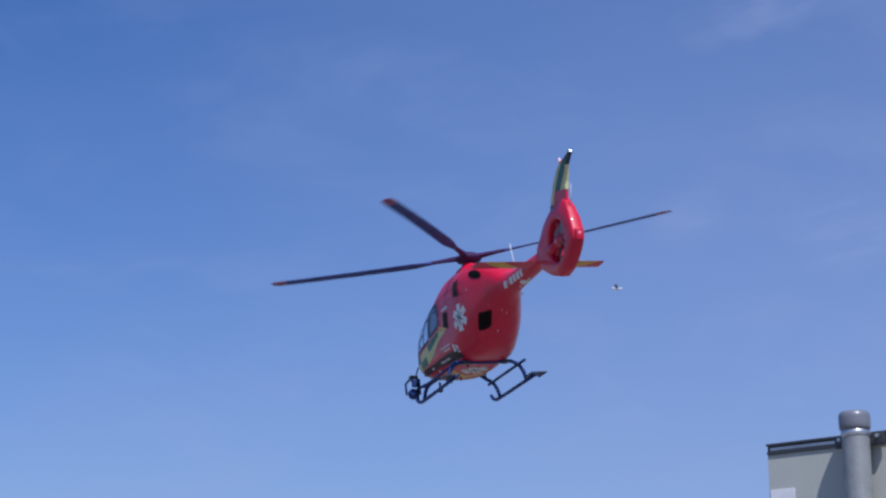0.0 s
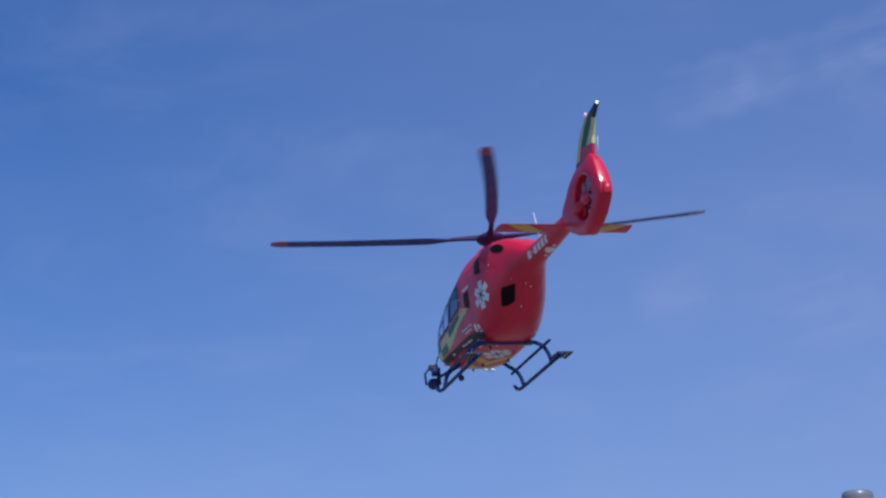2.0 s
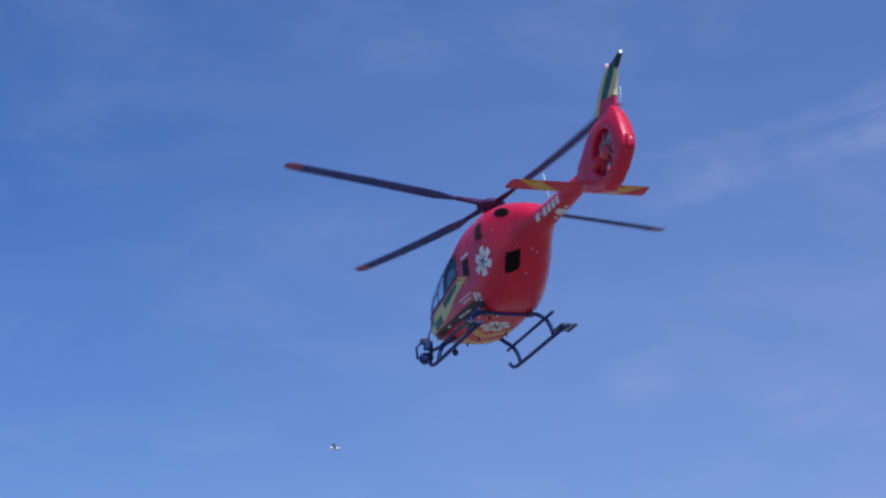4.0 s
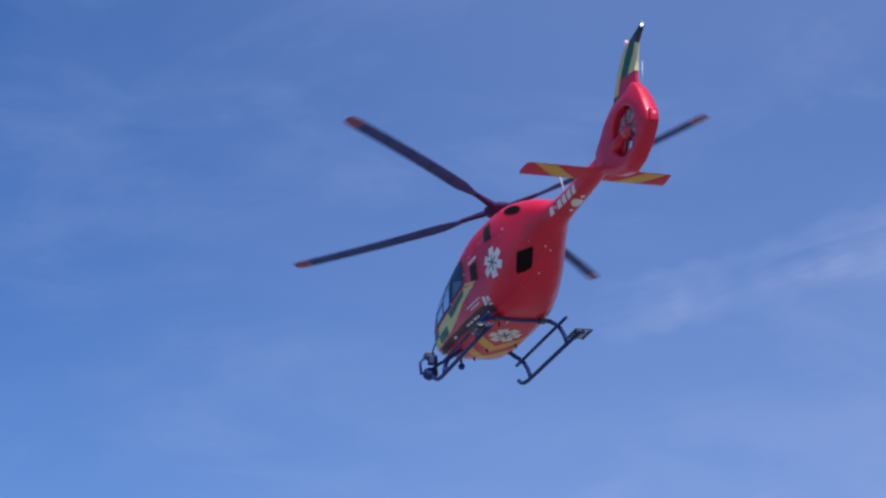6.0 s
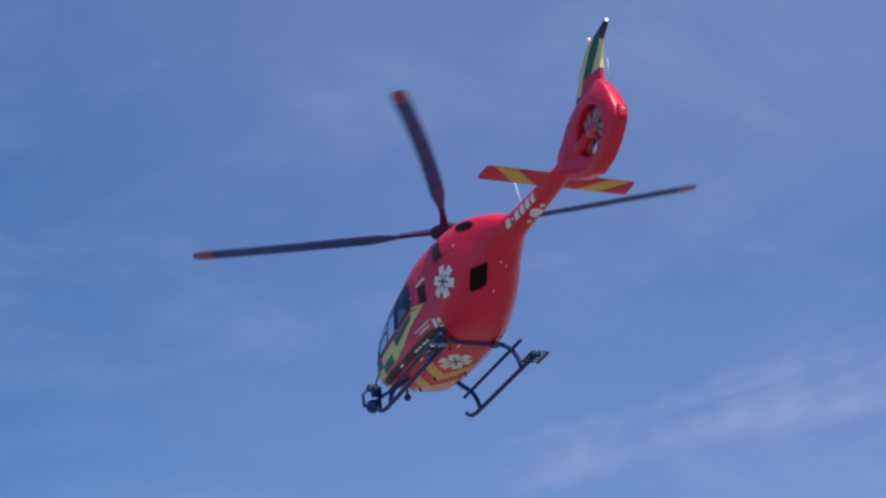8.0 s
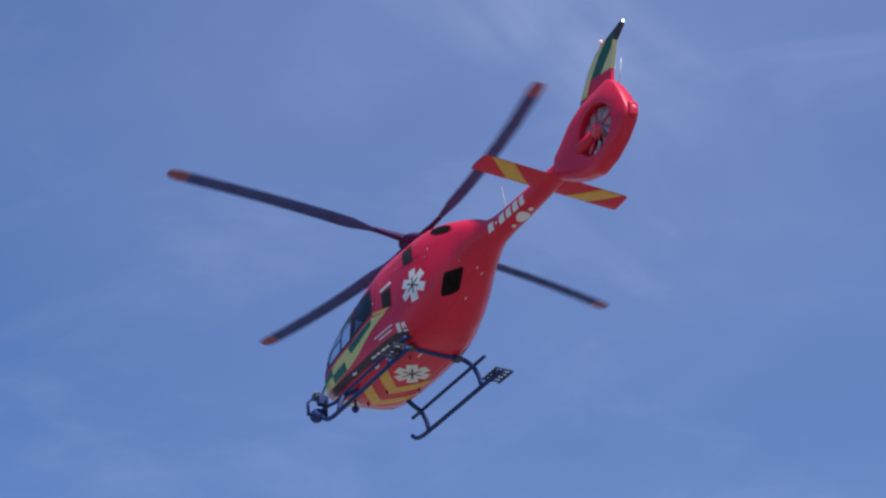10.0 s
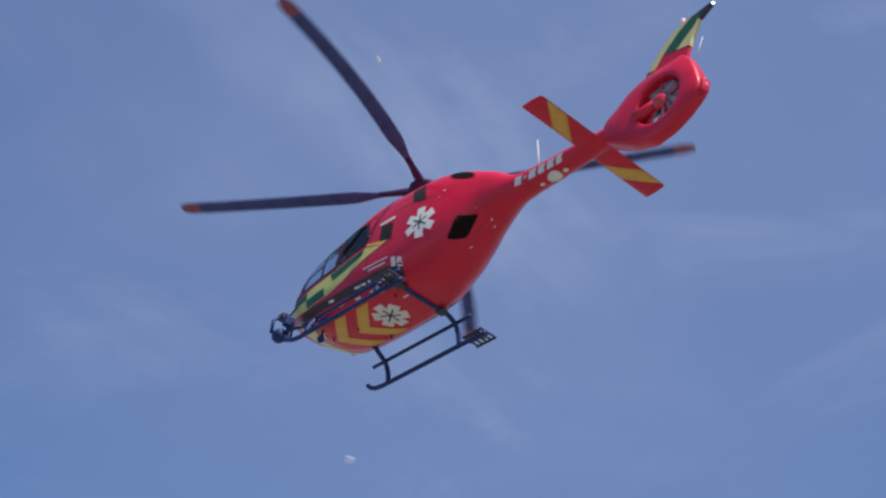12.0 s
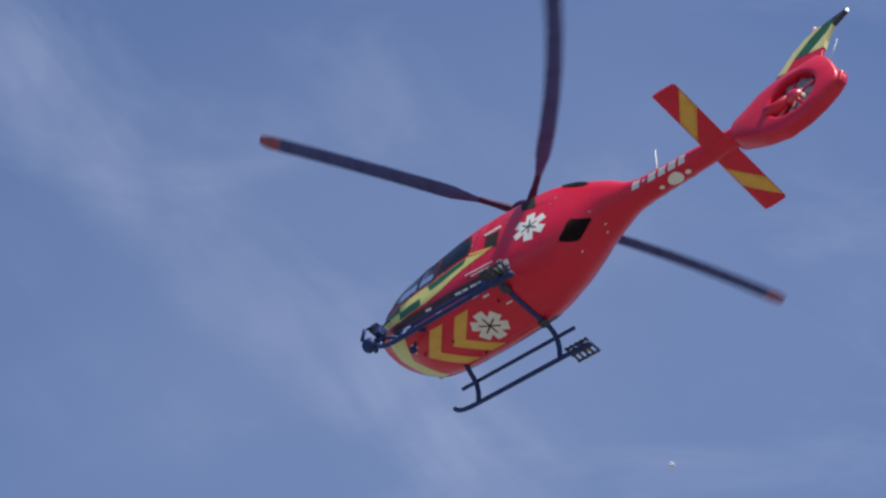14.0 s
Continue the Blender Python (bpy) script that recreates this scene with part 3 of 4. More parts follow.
def build_stabilizer(heli):
    def wing(sign):
        bm = bmesh.new()
        prof = [(0.0, 0.0), (0.03, 0.028), (0.12, 0.042), (0.28, 0.034), (0.46, 0.004), (0.28, -0.02), (0.12, -0.028), (0.03, -0.02)]
        loops = []
        for y in (0.12, 1.46 if sign > 0 else 1.42, 1.51 if sign > 0 else 1.47):
            k = 0.93 if y > 1.465 else 1.0
            loops.append([(-4.40 - u * k - 0.02, sign * y, 1.74 + v * k) for u, v in prof])
        rings(bm, loops)
        bmesh.ops.recalc_face_normals(bm, faces=bm.faces)
        ob = sharpen(part("stabilizer", bm, RED, heli, "red tailplane half with a yellow stripe", smooth=True), 40)
        # slanted yellow stripe below and above
        for z0, up in ((1.708, -1), (1.786, 1)):
            bm = bmesh.new()
            rows = [(0.03, 0.020, 0.036), (0.12, 0.030, 0.048), (0.28, 0.023, 0.040), (0.45, 0.0, 0.010)]
            grid = []
            for u, lo, hi in rows:
                row = []
                for w in range(5):
                    y = 0.32 + 0.60 * (u / 0.46) + 0.46 * w / 4
                    z = 1.74 + (hi if up > 0 else -lo)
                    row.append(bm.verts.new((-4.42 - u, sign * y, z)))
                grid.append(row)
            for a, b in zip(grid, grid[1:]):
                for i in range(4):
                    bm.faces.new((a[i], a[i + 1], b[i + 1], b[i]))
            bmesh.ops.recalc_face_normals(bm, faces=bm.faces)
            bmesh.ops.solidify(bm, geom=bm.faces[:], thickness=0.003)
            part("stripe", bm, YELLOW, ob, "slanted yellow stripe")
        return ob

    wing(1), wing(-1)
    bm = bmesh.new()
    tube(bm, [(-3.30, 0.06, 1.98), (-3.27, 0.08, 2.30), (-3.22, 0.10, 2.66)], [0.016, 0.012, 0.008], 8)
    part("boom_antenna", bm, WHITE, heli, "thin white blade antenna")


def build_gear(heli):
    for sign in (1, -1):
        bm = bmesh.new()
        tube(bm, [(2.20, sign * 1.0, 0.24), (2.10, sign * 1.0, 0.15), (1.95, sign * 1.0, 0.085), (1.75, sign * 1.0, 0.055), (1.2, sign * 1.0, 0.05), (-0.2, sign * 1.0, 0.05), (-1.12, sign * 1.0, 0.05)], 0.044, 14)
        skid = part("skid_tube", bm, SKID, heli, "dark blue skid tube with upturned toe")
        bm = bmesh.new()
        tube(bm, [(1.92, sign * 0.86, 0.47), (0.5, sign * 0.86, 0.47), (-0.82, sign * 0.86, 0.47)], 0.036, 12)
        step = part("step_rail", bm, SKID, heli, "dark blue boarding step rail")
        # grating of the settling pad
        pad = bmesh.new()
        for dy in (-0.17, 0.0, 0.17):
            box(pad, (-0.86, sign * (1.09 + dy), 0.085), (0.50, 0.04, 0.035), bevel=0.006)
        part("settling_pad", pad, METAL, skid, "grey settling pad frame", smooth=False)
        for k in range(5):
            bm = bmesh.new()
            box(bm, (-0.64 - 0.112 * k, sign * 1.09, 0.10), (0.045, 0.40, 0.02), bevel=0.004)
            part("pad_slat", bm, METAL, skid, smooth=False)
        bm = bmesh.new()
        box(bm, (-0.90, sign * 1.08, 0.122), (0.16, 0.24, 0.014), bevel=0.004)
        part("pad_plate", bm, SILVER, skid, smooth=False)
    half = [(0.30, 0.535), (0.52, 0.55), (0.66, 0.535), (0.78, 0.485), (0.88, 0.40), (0.95, 0.27), (0.985, 0.14), (1.0, 0.06)]
    tube_label = "dark blue arched cross tube"
    part("cross_tube", tube(bmesh.new(), [(-0.42, -y, z) for y, z in half[::-1]] + [(-0.42, 0, 0.53)] + [(-0.42, y, z) for y, z in half], 0.047, 14), SKID, heli, tube_label)
    for sign in (1, -1):
        # ahead, each half comes out of the belly fairing
        part("cross_tube", tube(bmesh.new(), [(1.56, sign * y, z) for y, z in [(0.50, 0.66), (0.60, 0.60), (0.68, 0.54)] + half[3:]], 0.047, 14), SKID, heli, tube_label)
        bm = bmesh.new()
        box(bm, (-0.42, sign * 0.50, 0.525), (0.17, 0.16, 0.07), bevel=0.012)
        part("tube_clamp", bm, METAL, heli, smooth=False)


def build_searchlight(heli):
    """Dark lamp in a yoke, on an arm ahead of the port skid."""
    bm = bmesh.new()
    tube(bm, [(1.95, 0.62, 0.62), (2.15, 0.86, 0.52), (2.42, 0.98, 0.46)], 0.035, 10)
    arm = part("searchlight", bm, SKID, heli, "dark searchlight in a yoke on a nose arm")
    bm = bmesh.new()
    tube(bm, [(2.34, 0.98, 0.40), (2.40, 0.98, 0.40), (2.52, 0.98, 0.42), (2.55, 0.98, 0.43)], [0.09, 0.13, 0.14, 0.13], 18)
    part("lamp_housing", bm, SKID, arm)
    bm = bmesh.new()
    ball(bm, (2.55, 0.98, 0.43), 0.115, 14, (0.25, 1, 1))
    part("lamp_glass", bm, GLASS, arm)
    for dy in (-0.18, 0.18):
        bm = bmesh.new()
        tube(bm, [(2.50, 0.98 + dy, 0.40), (2.52, 0.98 + dy, 0.68), (2.50, 0.98 + dy * 0.5, 0.78)], 0.028, 8, 1.6)
        part("yoke_arm", bm, SKID, arm)
    bm = bmesh.new()
    box(bm, (2.46, 0.96, 0.82), (0.2, 0.2, 0.12), bevel=0.02)
    part("drive_box", bm, METAL, arm, smooth=False)
    bm = bmesh.new()
    box(bm, (2.30, 0.95, 0.66), (0.14, 0.2, 0.2), bevel=0.02)
    part("control_box", bm, SKID, arm, smooth=False)
    bm = bmesh.new()
    tube(bm, [(2.40, 0.9, 0.88), (2.36, 0.86, 1.0), (2.3, 0.84, 1.06)], 0.016, 6)
    part("cable", bm, BLACK, arm)
    bm = bmesh.new()
    tube(bm, [(2.2, 0.93, 0.62), (2.08, 0.98, 0.4), (2.05, 1.0, 0.12)], 0.022, 6)
    part("cable", bm, BLACK, arm)
    # second small lamp beneath the nose
    bm = bmesh.new()
    tube(bm, [(1.86, 0.46, 0.56), (1.86, 0.46, 0.42)], 0.03, 8)
    low = part("landing_light", bm, METAL, heli, "small dark landing light")
    bm = bmesh.new()
    ball(bm, (1.87, 0.46, 0.37), 0.075, 12)
    part("lamp_ball", bm, SKID, low)


BLADE_CUTS = [1.35, 2.05, 2.75, 3.45, 4.15, 4.80]


def build_rotor(heli):
    bm = bmesh.new()
    prof = [(0.42, 2.80), (0.36, 2.92), (0.27, 3.00), (0.20, 3.06), (0.17, 3.12)]
    rings(bm, [[(r * 1.15 * math.cos(2 * math.pi * k / 32), r * math.sin(2 * math.pi * k / 32), z) for k in range(32)] for r, z in prof])
    bmesh.ops.recalc_face_normals(bm, faces=bm.faces)
    part("mast_fairing", bm, RED, heli, "red mast fairing")
    bm = bmesh.new()
    prof = [(0.13, -0.24), (0.15, -0.12), (0.29, -0.08), (0.33, -0.03), (0.33, 0.03), (0.27, 0.07), (0.20, 0.11), (0.12, 0.14), (0.03, 0.15)]
    rings(bm, [[(r * math.cos(2 * math.pi * k / 28), r * math.sin(2 * math.pi * k / 28), z) for k in range(28)] for r, z in prof])
    bmesh.ops.recalc_face_normals(bm, faces=bm.faces)
    head = part("rotor_head", bm, BLADE_ROOT, heli, "dark purple-brown rotor head")
    blades = []
    foil = [(-0.12, 0.0), (-0.11, 0.014), (-0.075, 0.022), (-0.005, 0.02), (0.095, 0.009), (0.175, 0.0), (0.095, -0.006), (-0.005, -0.012), (-0.075, -0.014), (-0.11, -0.009)]
    # radius, chord, thickness, twist
    shape = [(0.20, 0.6, 4.2, 0), (0.42, 0.55, 3.6, -4), (0.7, 0.42, 2.8, -9), (0.95, 0.42, 2.2, -12), (1.15, 0.62, 1.8, -12), (1.45, 0.95, 1.2, -11.5), (1.7, 1.0, 1.0, -11),
             (2.6, 1.0, 1.0, -9), (3.6, 1.0, 1.0, -7.5), (4.78, 1.0, 0.9, -6), (5.0, 0.98, 0.85, -6), (5.12, 0.82, 0.7, -6), (5.2, 0.5, 0.4, -6)]

    def span(r0, r1, start):
        bm = bmesh.new()
        stops = sorted({r0, r1, *(p[0] for p in shape if r0 < p[0] < r1)})
        loops = []
        for r in stops:
            chord, thick, tw = (float(np.interp(r, [p[0] for p in shape], [p[i] for p in shape])) for i in (1, 2, 3))
            c, s = math.cos(radians(tw)), math.sin(radians(tw))
            loops.append([(r - start, -(u * chord * c - v * thick * s), u * chord * s + v * thick * c) for u, v in foil])
        rings(bm, loops)
        bmesh.ops.recalc_face_normals(bm, faces=bm.faces)
        return bm

    meshes = []
    for k in range(4):
        blade = sharpen(part("rotor_blade", span(0.95, BLADE_CUTS[0] + 0.015, 0), BLADE, heli, "dark grey composite rotor blade"), 50) if k == 0 else new("rotor_blade", meshes[0])
        if k:
            blade.parent, blade["label"] = heli, "dark grey composite rotor blade"
        else:
            meshes.append(blade.data)
        sections = []
        wanted = [("blade_cuff", 0.20, 0.96, 0, BLADE_ROOT, "dark reddish blade root")]
        wanted += [("blade_section", a - 0.015, b + 0.015, a, BLADE, "") for a, b in zip(BLADE_CUTS, BLADE_CUTS[1:])]
        wanted += [("blade_tip", BLADE_CUTS[-1], 5.2, BLADE_CUTS[-1], TIP, "red blade tip")]
        for n, (name, r0, r1, start, mat, label) in enumerate(wanted):
            if k == 0:
                ob = sharpen(part(name, span(r0, r1, start), mat, blade, label), 50)
                meshes.append(ob.data)
            else:
                ob = new(name, meshes[n + 1])
                ob.parent = blade
                if label:
                    ob["label"] = label
            if n:
                sections.append(ob)
        blades.append((blade, sections))
    return head, blades


def build_helicopter():
    heli = thing("helicopter", "red air ambulance helicopter with yellow chevrons in flight", "helicopter")
    part("fuselage", shell(1.0, -5.62, 3.029), RED, heli, "glossy red fuselage and tail boom")
    part("cabin_lining", shell(0.965, -0.6, 2.9), LINING, heli, "pale grey cabin lining")
    # cabin floor and instrument console close the view through the windows
    bm = bmesh.new()
    box(bm, (0.95, 0, 0.86), (2.9, 1.36, 0.04))
    part("cabin_floor", bm, LINING, heli, smooth=False)
    bm = bmesh.new()
    box(bm, (2.35, 0, 1.20), (0.3, 0.9, 0.3), bevel=0.04)
    part("instrument_console", bm, BLACK, heli, smooth=False)
    for sign, where in ((1, port), (-1, starboard)):
        for name, o, glass in (("door_window", DOOR_WINDOW, DARK_GLASS), ("cockpit_window", COCKPIT_WINDOW, GLASS), ("windscreen", WINDSCREEN, GLASS)):
            pane = part(name, wrap(grow(o, 0.015), where, 0.004), glass, heli, "tinted window")
            part("window_frame", rim(o, where, 0.042), FRAME, pane)
        # bars across the cockpit glass
        for o in ([(1.62, 1.46), (1.62, 2.28), (1.69, 2.28), (1.69, 1.455)], [(1.70, 1.72), (1.70, 1.78), (2.22, 1.70), (2.23, 1.64)], [(1.24, 2.02), (1.24, 2.07), (1.62, 2.07), (1.62, 2.02)], [(2.40, 1.72), (2.44, 1.75), (2.80, 1.56), (2.78, 1.51)]):
            part("window_bar", wrap(o, where, 0.008), FRAME, heli, "dark window bar")
        # reflective wedge along the door
        band = part("reflective_band", wrap([(-0.12, 1.40), (0.41, 1.55), (0.70, 1.52), (1.20, 1.42), (2.30, 1.27), (2.86, 1.22), (2.86, 1.07), (2.40, 0.95), (2.00, 0.90), (1.30, 0.95), (0.95, 1.04), (0.45, 1.27), (0.10, 1.36)], where, 0.006), LIME, heli, "lime reflective band")
        for o in ([(0.42, 1.535), (0.70, 1.505), (1.18, 1.41), (1.36, 1.385), (1.24, 1.195), (0.95, 1.26), (0.45, 1.41)], [(1.50, 1.15), (2.04, 1.10), (2.00, 0.915), (1.46, 0.95)],
                  [(2.06, 1.295), (2.48, 1.245), (2.46, 1.11), (2.03, 1.11)]):
            part("reflective_square", wrap(o, where, 0.010), GREEN, band, "green reflective square")
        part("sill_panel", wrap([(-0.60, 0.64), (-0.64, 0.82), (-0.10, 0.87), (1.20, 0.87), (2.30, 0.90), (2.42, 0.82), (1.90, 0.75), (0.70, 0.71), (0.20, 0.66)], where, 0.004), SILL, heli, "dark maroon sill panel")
        part("yellow_flash", wrap([(-0.26, 1.44), (0.38, 1.63), (0.34, 1.56), (-0.08, 1.41)], where, 0.009), YELLOW, band, "yellow flash")
        emblem = part("star_emblem", wrap(star(-1.04, 1.50, 0.33, 0.088), where, 0.006, 0.05), WHITE, heli, "white six-armed star")
        part("star_core", wrap(star(-1.04, 1.50, 0.17, 0.014), where, 0.010, 0.05), FRAME, emblem, "thin black star")
        part("grille_panel", wrap([(-0.33, 1.42), (-0.31, 1.84), (0.02, 1.88), (-0.01, 1.50)], where, 0.006), GRILLE, heli, "dark grey vent grille")
        part("marking_bar", wrap([(-0.34, 1.92), (-0.30, 1.99), (0.10, 1.98), (0.06, 1.92)], where, 0.006), WHITE, heli, "white bar of small lettering")
        part("engine_intake", wrap([(-0.80, 2.06), (-0.62, 2.46), (-0.96, 2.46), (-1.10, 2.00)], where, 0.008), GRILLE, heli, "dark engine intake mesh")
        # small lettering as bars
        for x0, x1, z0, z1 in ((-0.02, 0.06, 0.73, 0.765), (0.09, 0.24, 0.735, 0.77), (0.30, 0.42, 0.74, 0.775), (0.45, 0.60, 0.745, 0.78), (1.20, 1.34, 0.76, 0.80), (-0.30, 0.35, 1.02, 1.05), (-0.25, 0.20, 0.93, 0.96), (-0.50, -0.40, 0.80, 0.98), (-0.64, -0.54, 0.76, 0.93)):
            part("marking_bar", wrap([(x0, z0), (x1, z0 + 0.01), (x1, z1 + 0.01), (x0, z1)], where, 0.009, 0.1), WHITE, heli, "white bar of small lettering")
        # door and panel seams
        for o in ([(0.26, 0.90), (0.275, 0.90), (0.30, 2.30), (0.285, 2.30)], [(1.185, 0.90), (1.20, 0.90), (1.20, 1.45), (1.185, 1.45)],
                  [(0.29, 2.30), (0.29, 2.315), (1.19, 2.345), (1.19, 2.33)], [(-1.30, 2.02), (-1.30, 2.03), (-0.30, 2.12), (-0.30, 2.11)], [(-1.2, 2.30), (-1.2, 2.31), (0.28, 2.36), (0.28, 2.35)]):
            part("panel_seam", wrap(o, where, 0.004), FRAME, heli)
        # boom marking as plain bars
        x = -2.90
        for w in (0.15, 0.06, 0.16, 0.15, 0.16, 0.13):
            tall = 0.022 if w < 0.1 else 0.075
            part("boom_bar", wrap([(x, 1.755 - tall), (x - w, 1.755 - tall), (x - w - 0.04, 1.755 + tall), (x - 0.04, 1.755 + tall)], where, 0.005), WHITE, heli, "white marking bar on the boom")
            x -= w + 0.06
        # exhaust: a sooty oval mouth with a thin lip, flush with the shoulder
        def oval(k):
            return [(-1.77 + k * (0.25 * math.cos(v) - 0.09 * math.sin(v)), 2.35 + k * (0.055 * math.sin(v) + 0.13 * math.cos(v))) for v in (radians(20 * i) for i in range(18))]
        lip = part("exhaust", wrap(oval(1.14), where, 0.006, 0.05), DEEP_RED, heli, "dark red exhaust surround")
        part("exhaust_mouth", wrap(oval(1.0), where, 0.012, 0.05), BLACK, lip, "sooty black exhaust mouth")
        # small metal beads, most of them added to stand for sun glints
        for x, z in ((-2.12, 1.5), (0.36, 1.84), (0.12, 2.14), (-0.46, 2.20), (-1.48, 2.05), (-1.40, 1.93)):
            bm = bmesh.new()
            p = side_point(x, z, sign)
            ball(bm, p, 0.019 if (x, z) in ((0.36, 1.84), (-1.48, 2.05)) else 0.010, 10, (1.3, 0.7, 1))
            part("glint_bead", bm, SILVER, heli, "bright metal bead for a sun glint")
    part("rear_vent", wrap([(-1.56, 0.47), (-1.58, 0.495), (-1.74, 0.525), (-1.80, 0.52), (-2.12, 0.335), (-2.11, 0.31), (-1.88, 0.262), (-1.82, 0.268)], belly_point, 0.006, 0.04), VENT, heli, "dark vent mesh in the rear door")
    # raised strip added so that the sun glints along the rear door
    part("glint_strip", wrap([(-1.50, 0.30), (-1.485, 0.315), (-2.30, 0.135), (-2.31, 0.12)], belly_point, 0.012, 0.04), GLOSS_RED, heli, "raised glossy red strip added for a glint")
    # belly
    emblem = part("belly_star", wrap(star(0.42, 0.0, 0.345, 0.108), belly_point, 0.006), WHITE, heli, "white six-armed star on the belly")
    part("star_core", wrap(star(0.42, 0.0, 0.20, 0.016), belly_point, 0.010), SILL, emblem, "thin dark star")
    for x in (1.34, 1.98):
        part("chevron", wrap([(x, 0.0), (x - 0.52, 0.50), (x - 0.84, 0.50), (x - 0.32, 0.0), (x - 0.84, -0.50), (x - 0.52, -0.50)], belly_point, 0.006), YELLOW, heli, "yellow belly chevron")
    part("nose_band", wrap([(2.42, 0.0), (2.05, 0.60), (2.30, 0.66), (2.62, 0.50), (2.80, 0.0), (2.62, -0.50), (2.30, -0.66), (2.05, -0.60)], belly_point, 0.005), LIME, heli, "lime band under the nose")
    for x, y in ((1.98, 0.34), (2.10, 0.22)):
        part("belly_bar", wrap([(x, y - 0.05), (x + 0.10, y - 0.05), (x + 0.10, y + 0.05), (x, y + 0.05)], belly_point, 0.010), WHITE, heli, "white bar of lettering")
    for x, y in ((-2.28, 0.10), (-2.22, -0.03), (-1.80, 0.09)):
        part("inspection_panel", wrap([(x, y), (x + 0.035, y), (x + 0.035, y + 0.02), (x, y + 0.02)], belly_point, 0.006), WHITE, heli, "small white panel mark")
    for x, y in ((0.15, 0.60), (-0.05, 0.52), (0.55, 0.62), (-0.32, 0.2), (1.0, 0.66)):
        part("inspection_panel", wrap([(x, y), (x + 0.14, y), (x + 0.14, y + 0.035), (x, y + 0.035)], belly_point, 0.006), WHITE, heli, "small white panel mark")
    # pale disc and dots under the boom
    for cx, r in ((-3.72, 0.11), (-3.42, 0.035), (-3.98, 0.04)):
        part("boom_disc", wrap([(cx + 1.4 * r * math.cos(radians(20 * k)), 0.02 + r * math.sin(radians(20 * k))) for k in range(18)], belly_point, 0.006, 0.05), WHITE, heli, "pale disc under the boom")
    for x, y, h in ((0.95, -0.45, 0.12), (1.25, 0.1, 0.10), (2.0, 0.1, 0.09), (-0.1, 0.35, 0.08)):
        bm = bmesh.new()
        p = belly_point(x, y)
        tube(bm, [p + Vector((0, 0, 0.02)), p - Vector((0.02, 0, h * 0.6)), p - Vector((0.05, 0, h))], [0.03, 0.02, 0.008], 8, 0.4)
        part("belly_antenna", bm, METAL, heli, "small blade antenna")
    build_tail(heli)
    build_stabilizer(heli)
    build_gear(heli)
    build_searchlight(heli)
    head, blades = build_rotor(heli)
    return heli, head, blades


helicopter, rotor_head, rotor_blades = build_helicopter()


# ---------------------------------------------------------------- gull and drifting seeds
def build_gull():
    gull = thing("gull", "small white gull gliding far away", "bird")
    bm = bmesh.new()
    tube(bm, [(0.24, 0, 0.01), (0.19, 0, 0.02), (0.08, 0, 0), (-0.08, 0, 0), (-0.18, 0, 0.01), (-0.28, 0, 0.01)], [0.02, 0.04, 0.06, 0.055, 0.03, 0.012], 10)
    part("body", bm, FEATHER, gull)
    bm = bmesh.new()
    tube(bm, [(0.23, 0, 0.01), (0.29, 0, 0.0)], [0.014, 0.004], 6)
    part("beak", bm, BEAK, gull)
    for s in (1, -1):
        bm = bmesh.new()
        loops = []
        for y, x, c, z in ((0.03, 0.06, 0.15, 0.02), (0.22, 0.1, 0.14, 0.09), (0.42, 0.04, 0.1, 0.1), (0.6, -0.06, 0.02, 0.06)):
            loops.append([(x, s * y, z), (x - c / 2, s * y, z + 0.012), (x - c, s * y, z), (x - c / 2, s * y, z - 0.004)])
        rings(bm, loops)
        bmesh.ops.recalc_face_normals(bm, faces=bm.faces)
        part("wing", bm, FEATHER_GREY, gull, "grey wing")
    gull.scale = (1.35, 1.35, 1.35)
    return gull


def build_seed():
    seed = thing("drifting_seed", "tiny white plant seed drifting in the air", "seed", "drifting seeds")
    bm = bmesh.new()
    tube(bm, [(0, 0, 0), (0, 0, 0.004), (0, 0, 0.009)], [0.0018, 0.0034, 0.0016], 6)
    part("kernel", bm, FLUFF, seed)
    bm = bmesh.new()
    for k in range(14):
        a, e = k * 2.4, 0.2 + 0.09 * k
        d = Vector((math.cos(a) * math.cos(e), math.sin(a) * math.cos(e), math.sin(e))) * 0.010
        tube(bm, [Vector((0, 0, 0.009)), Vector((0, 0, 0.009)) + d], 0.0012, 4)
    part("tuft", bm, FLUFF, seed, "white tuft of fine hairs")
    return seed


gull = build_gull()
seeds = [build_seed()]
for k in range(3):
    seeds.append(copy_thing(seeds[0], pose(0, 9, 4)))
for seed in seeds:
    seed.scale = (1.1, 1.1, 2.2)

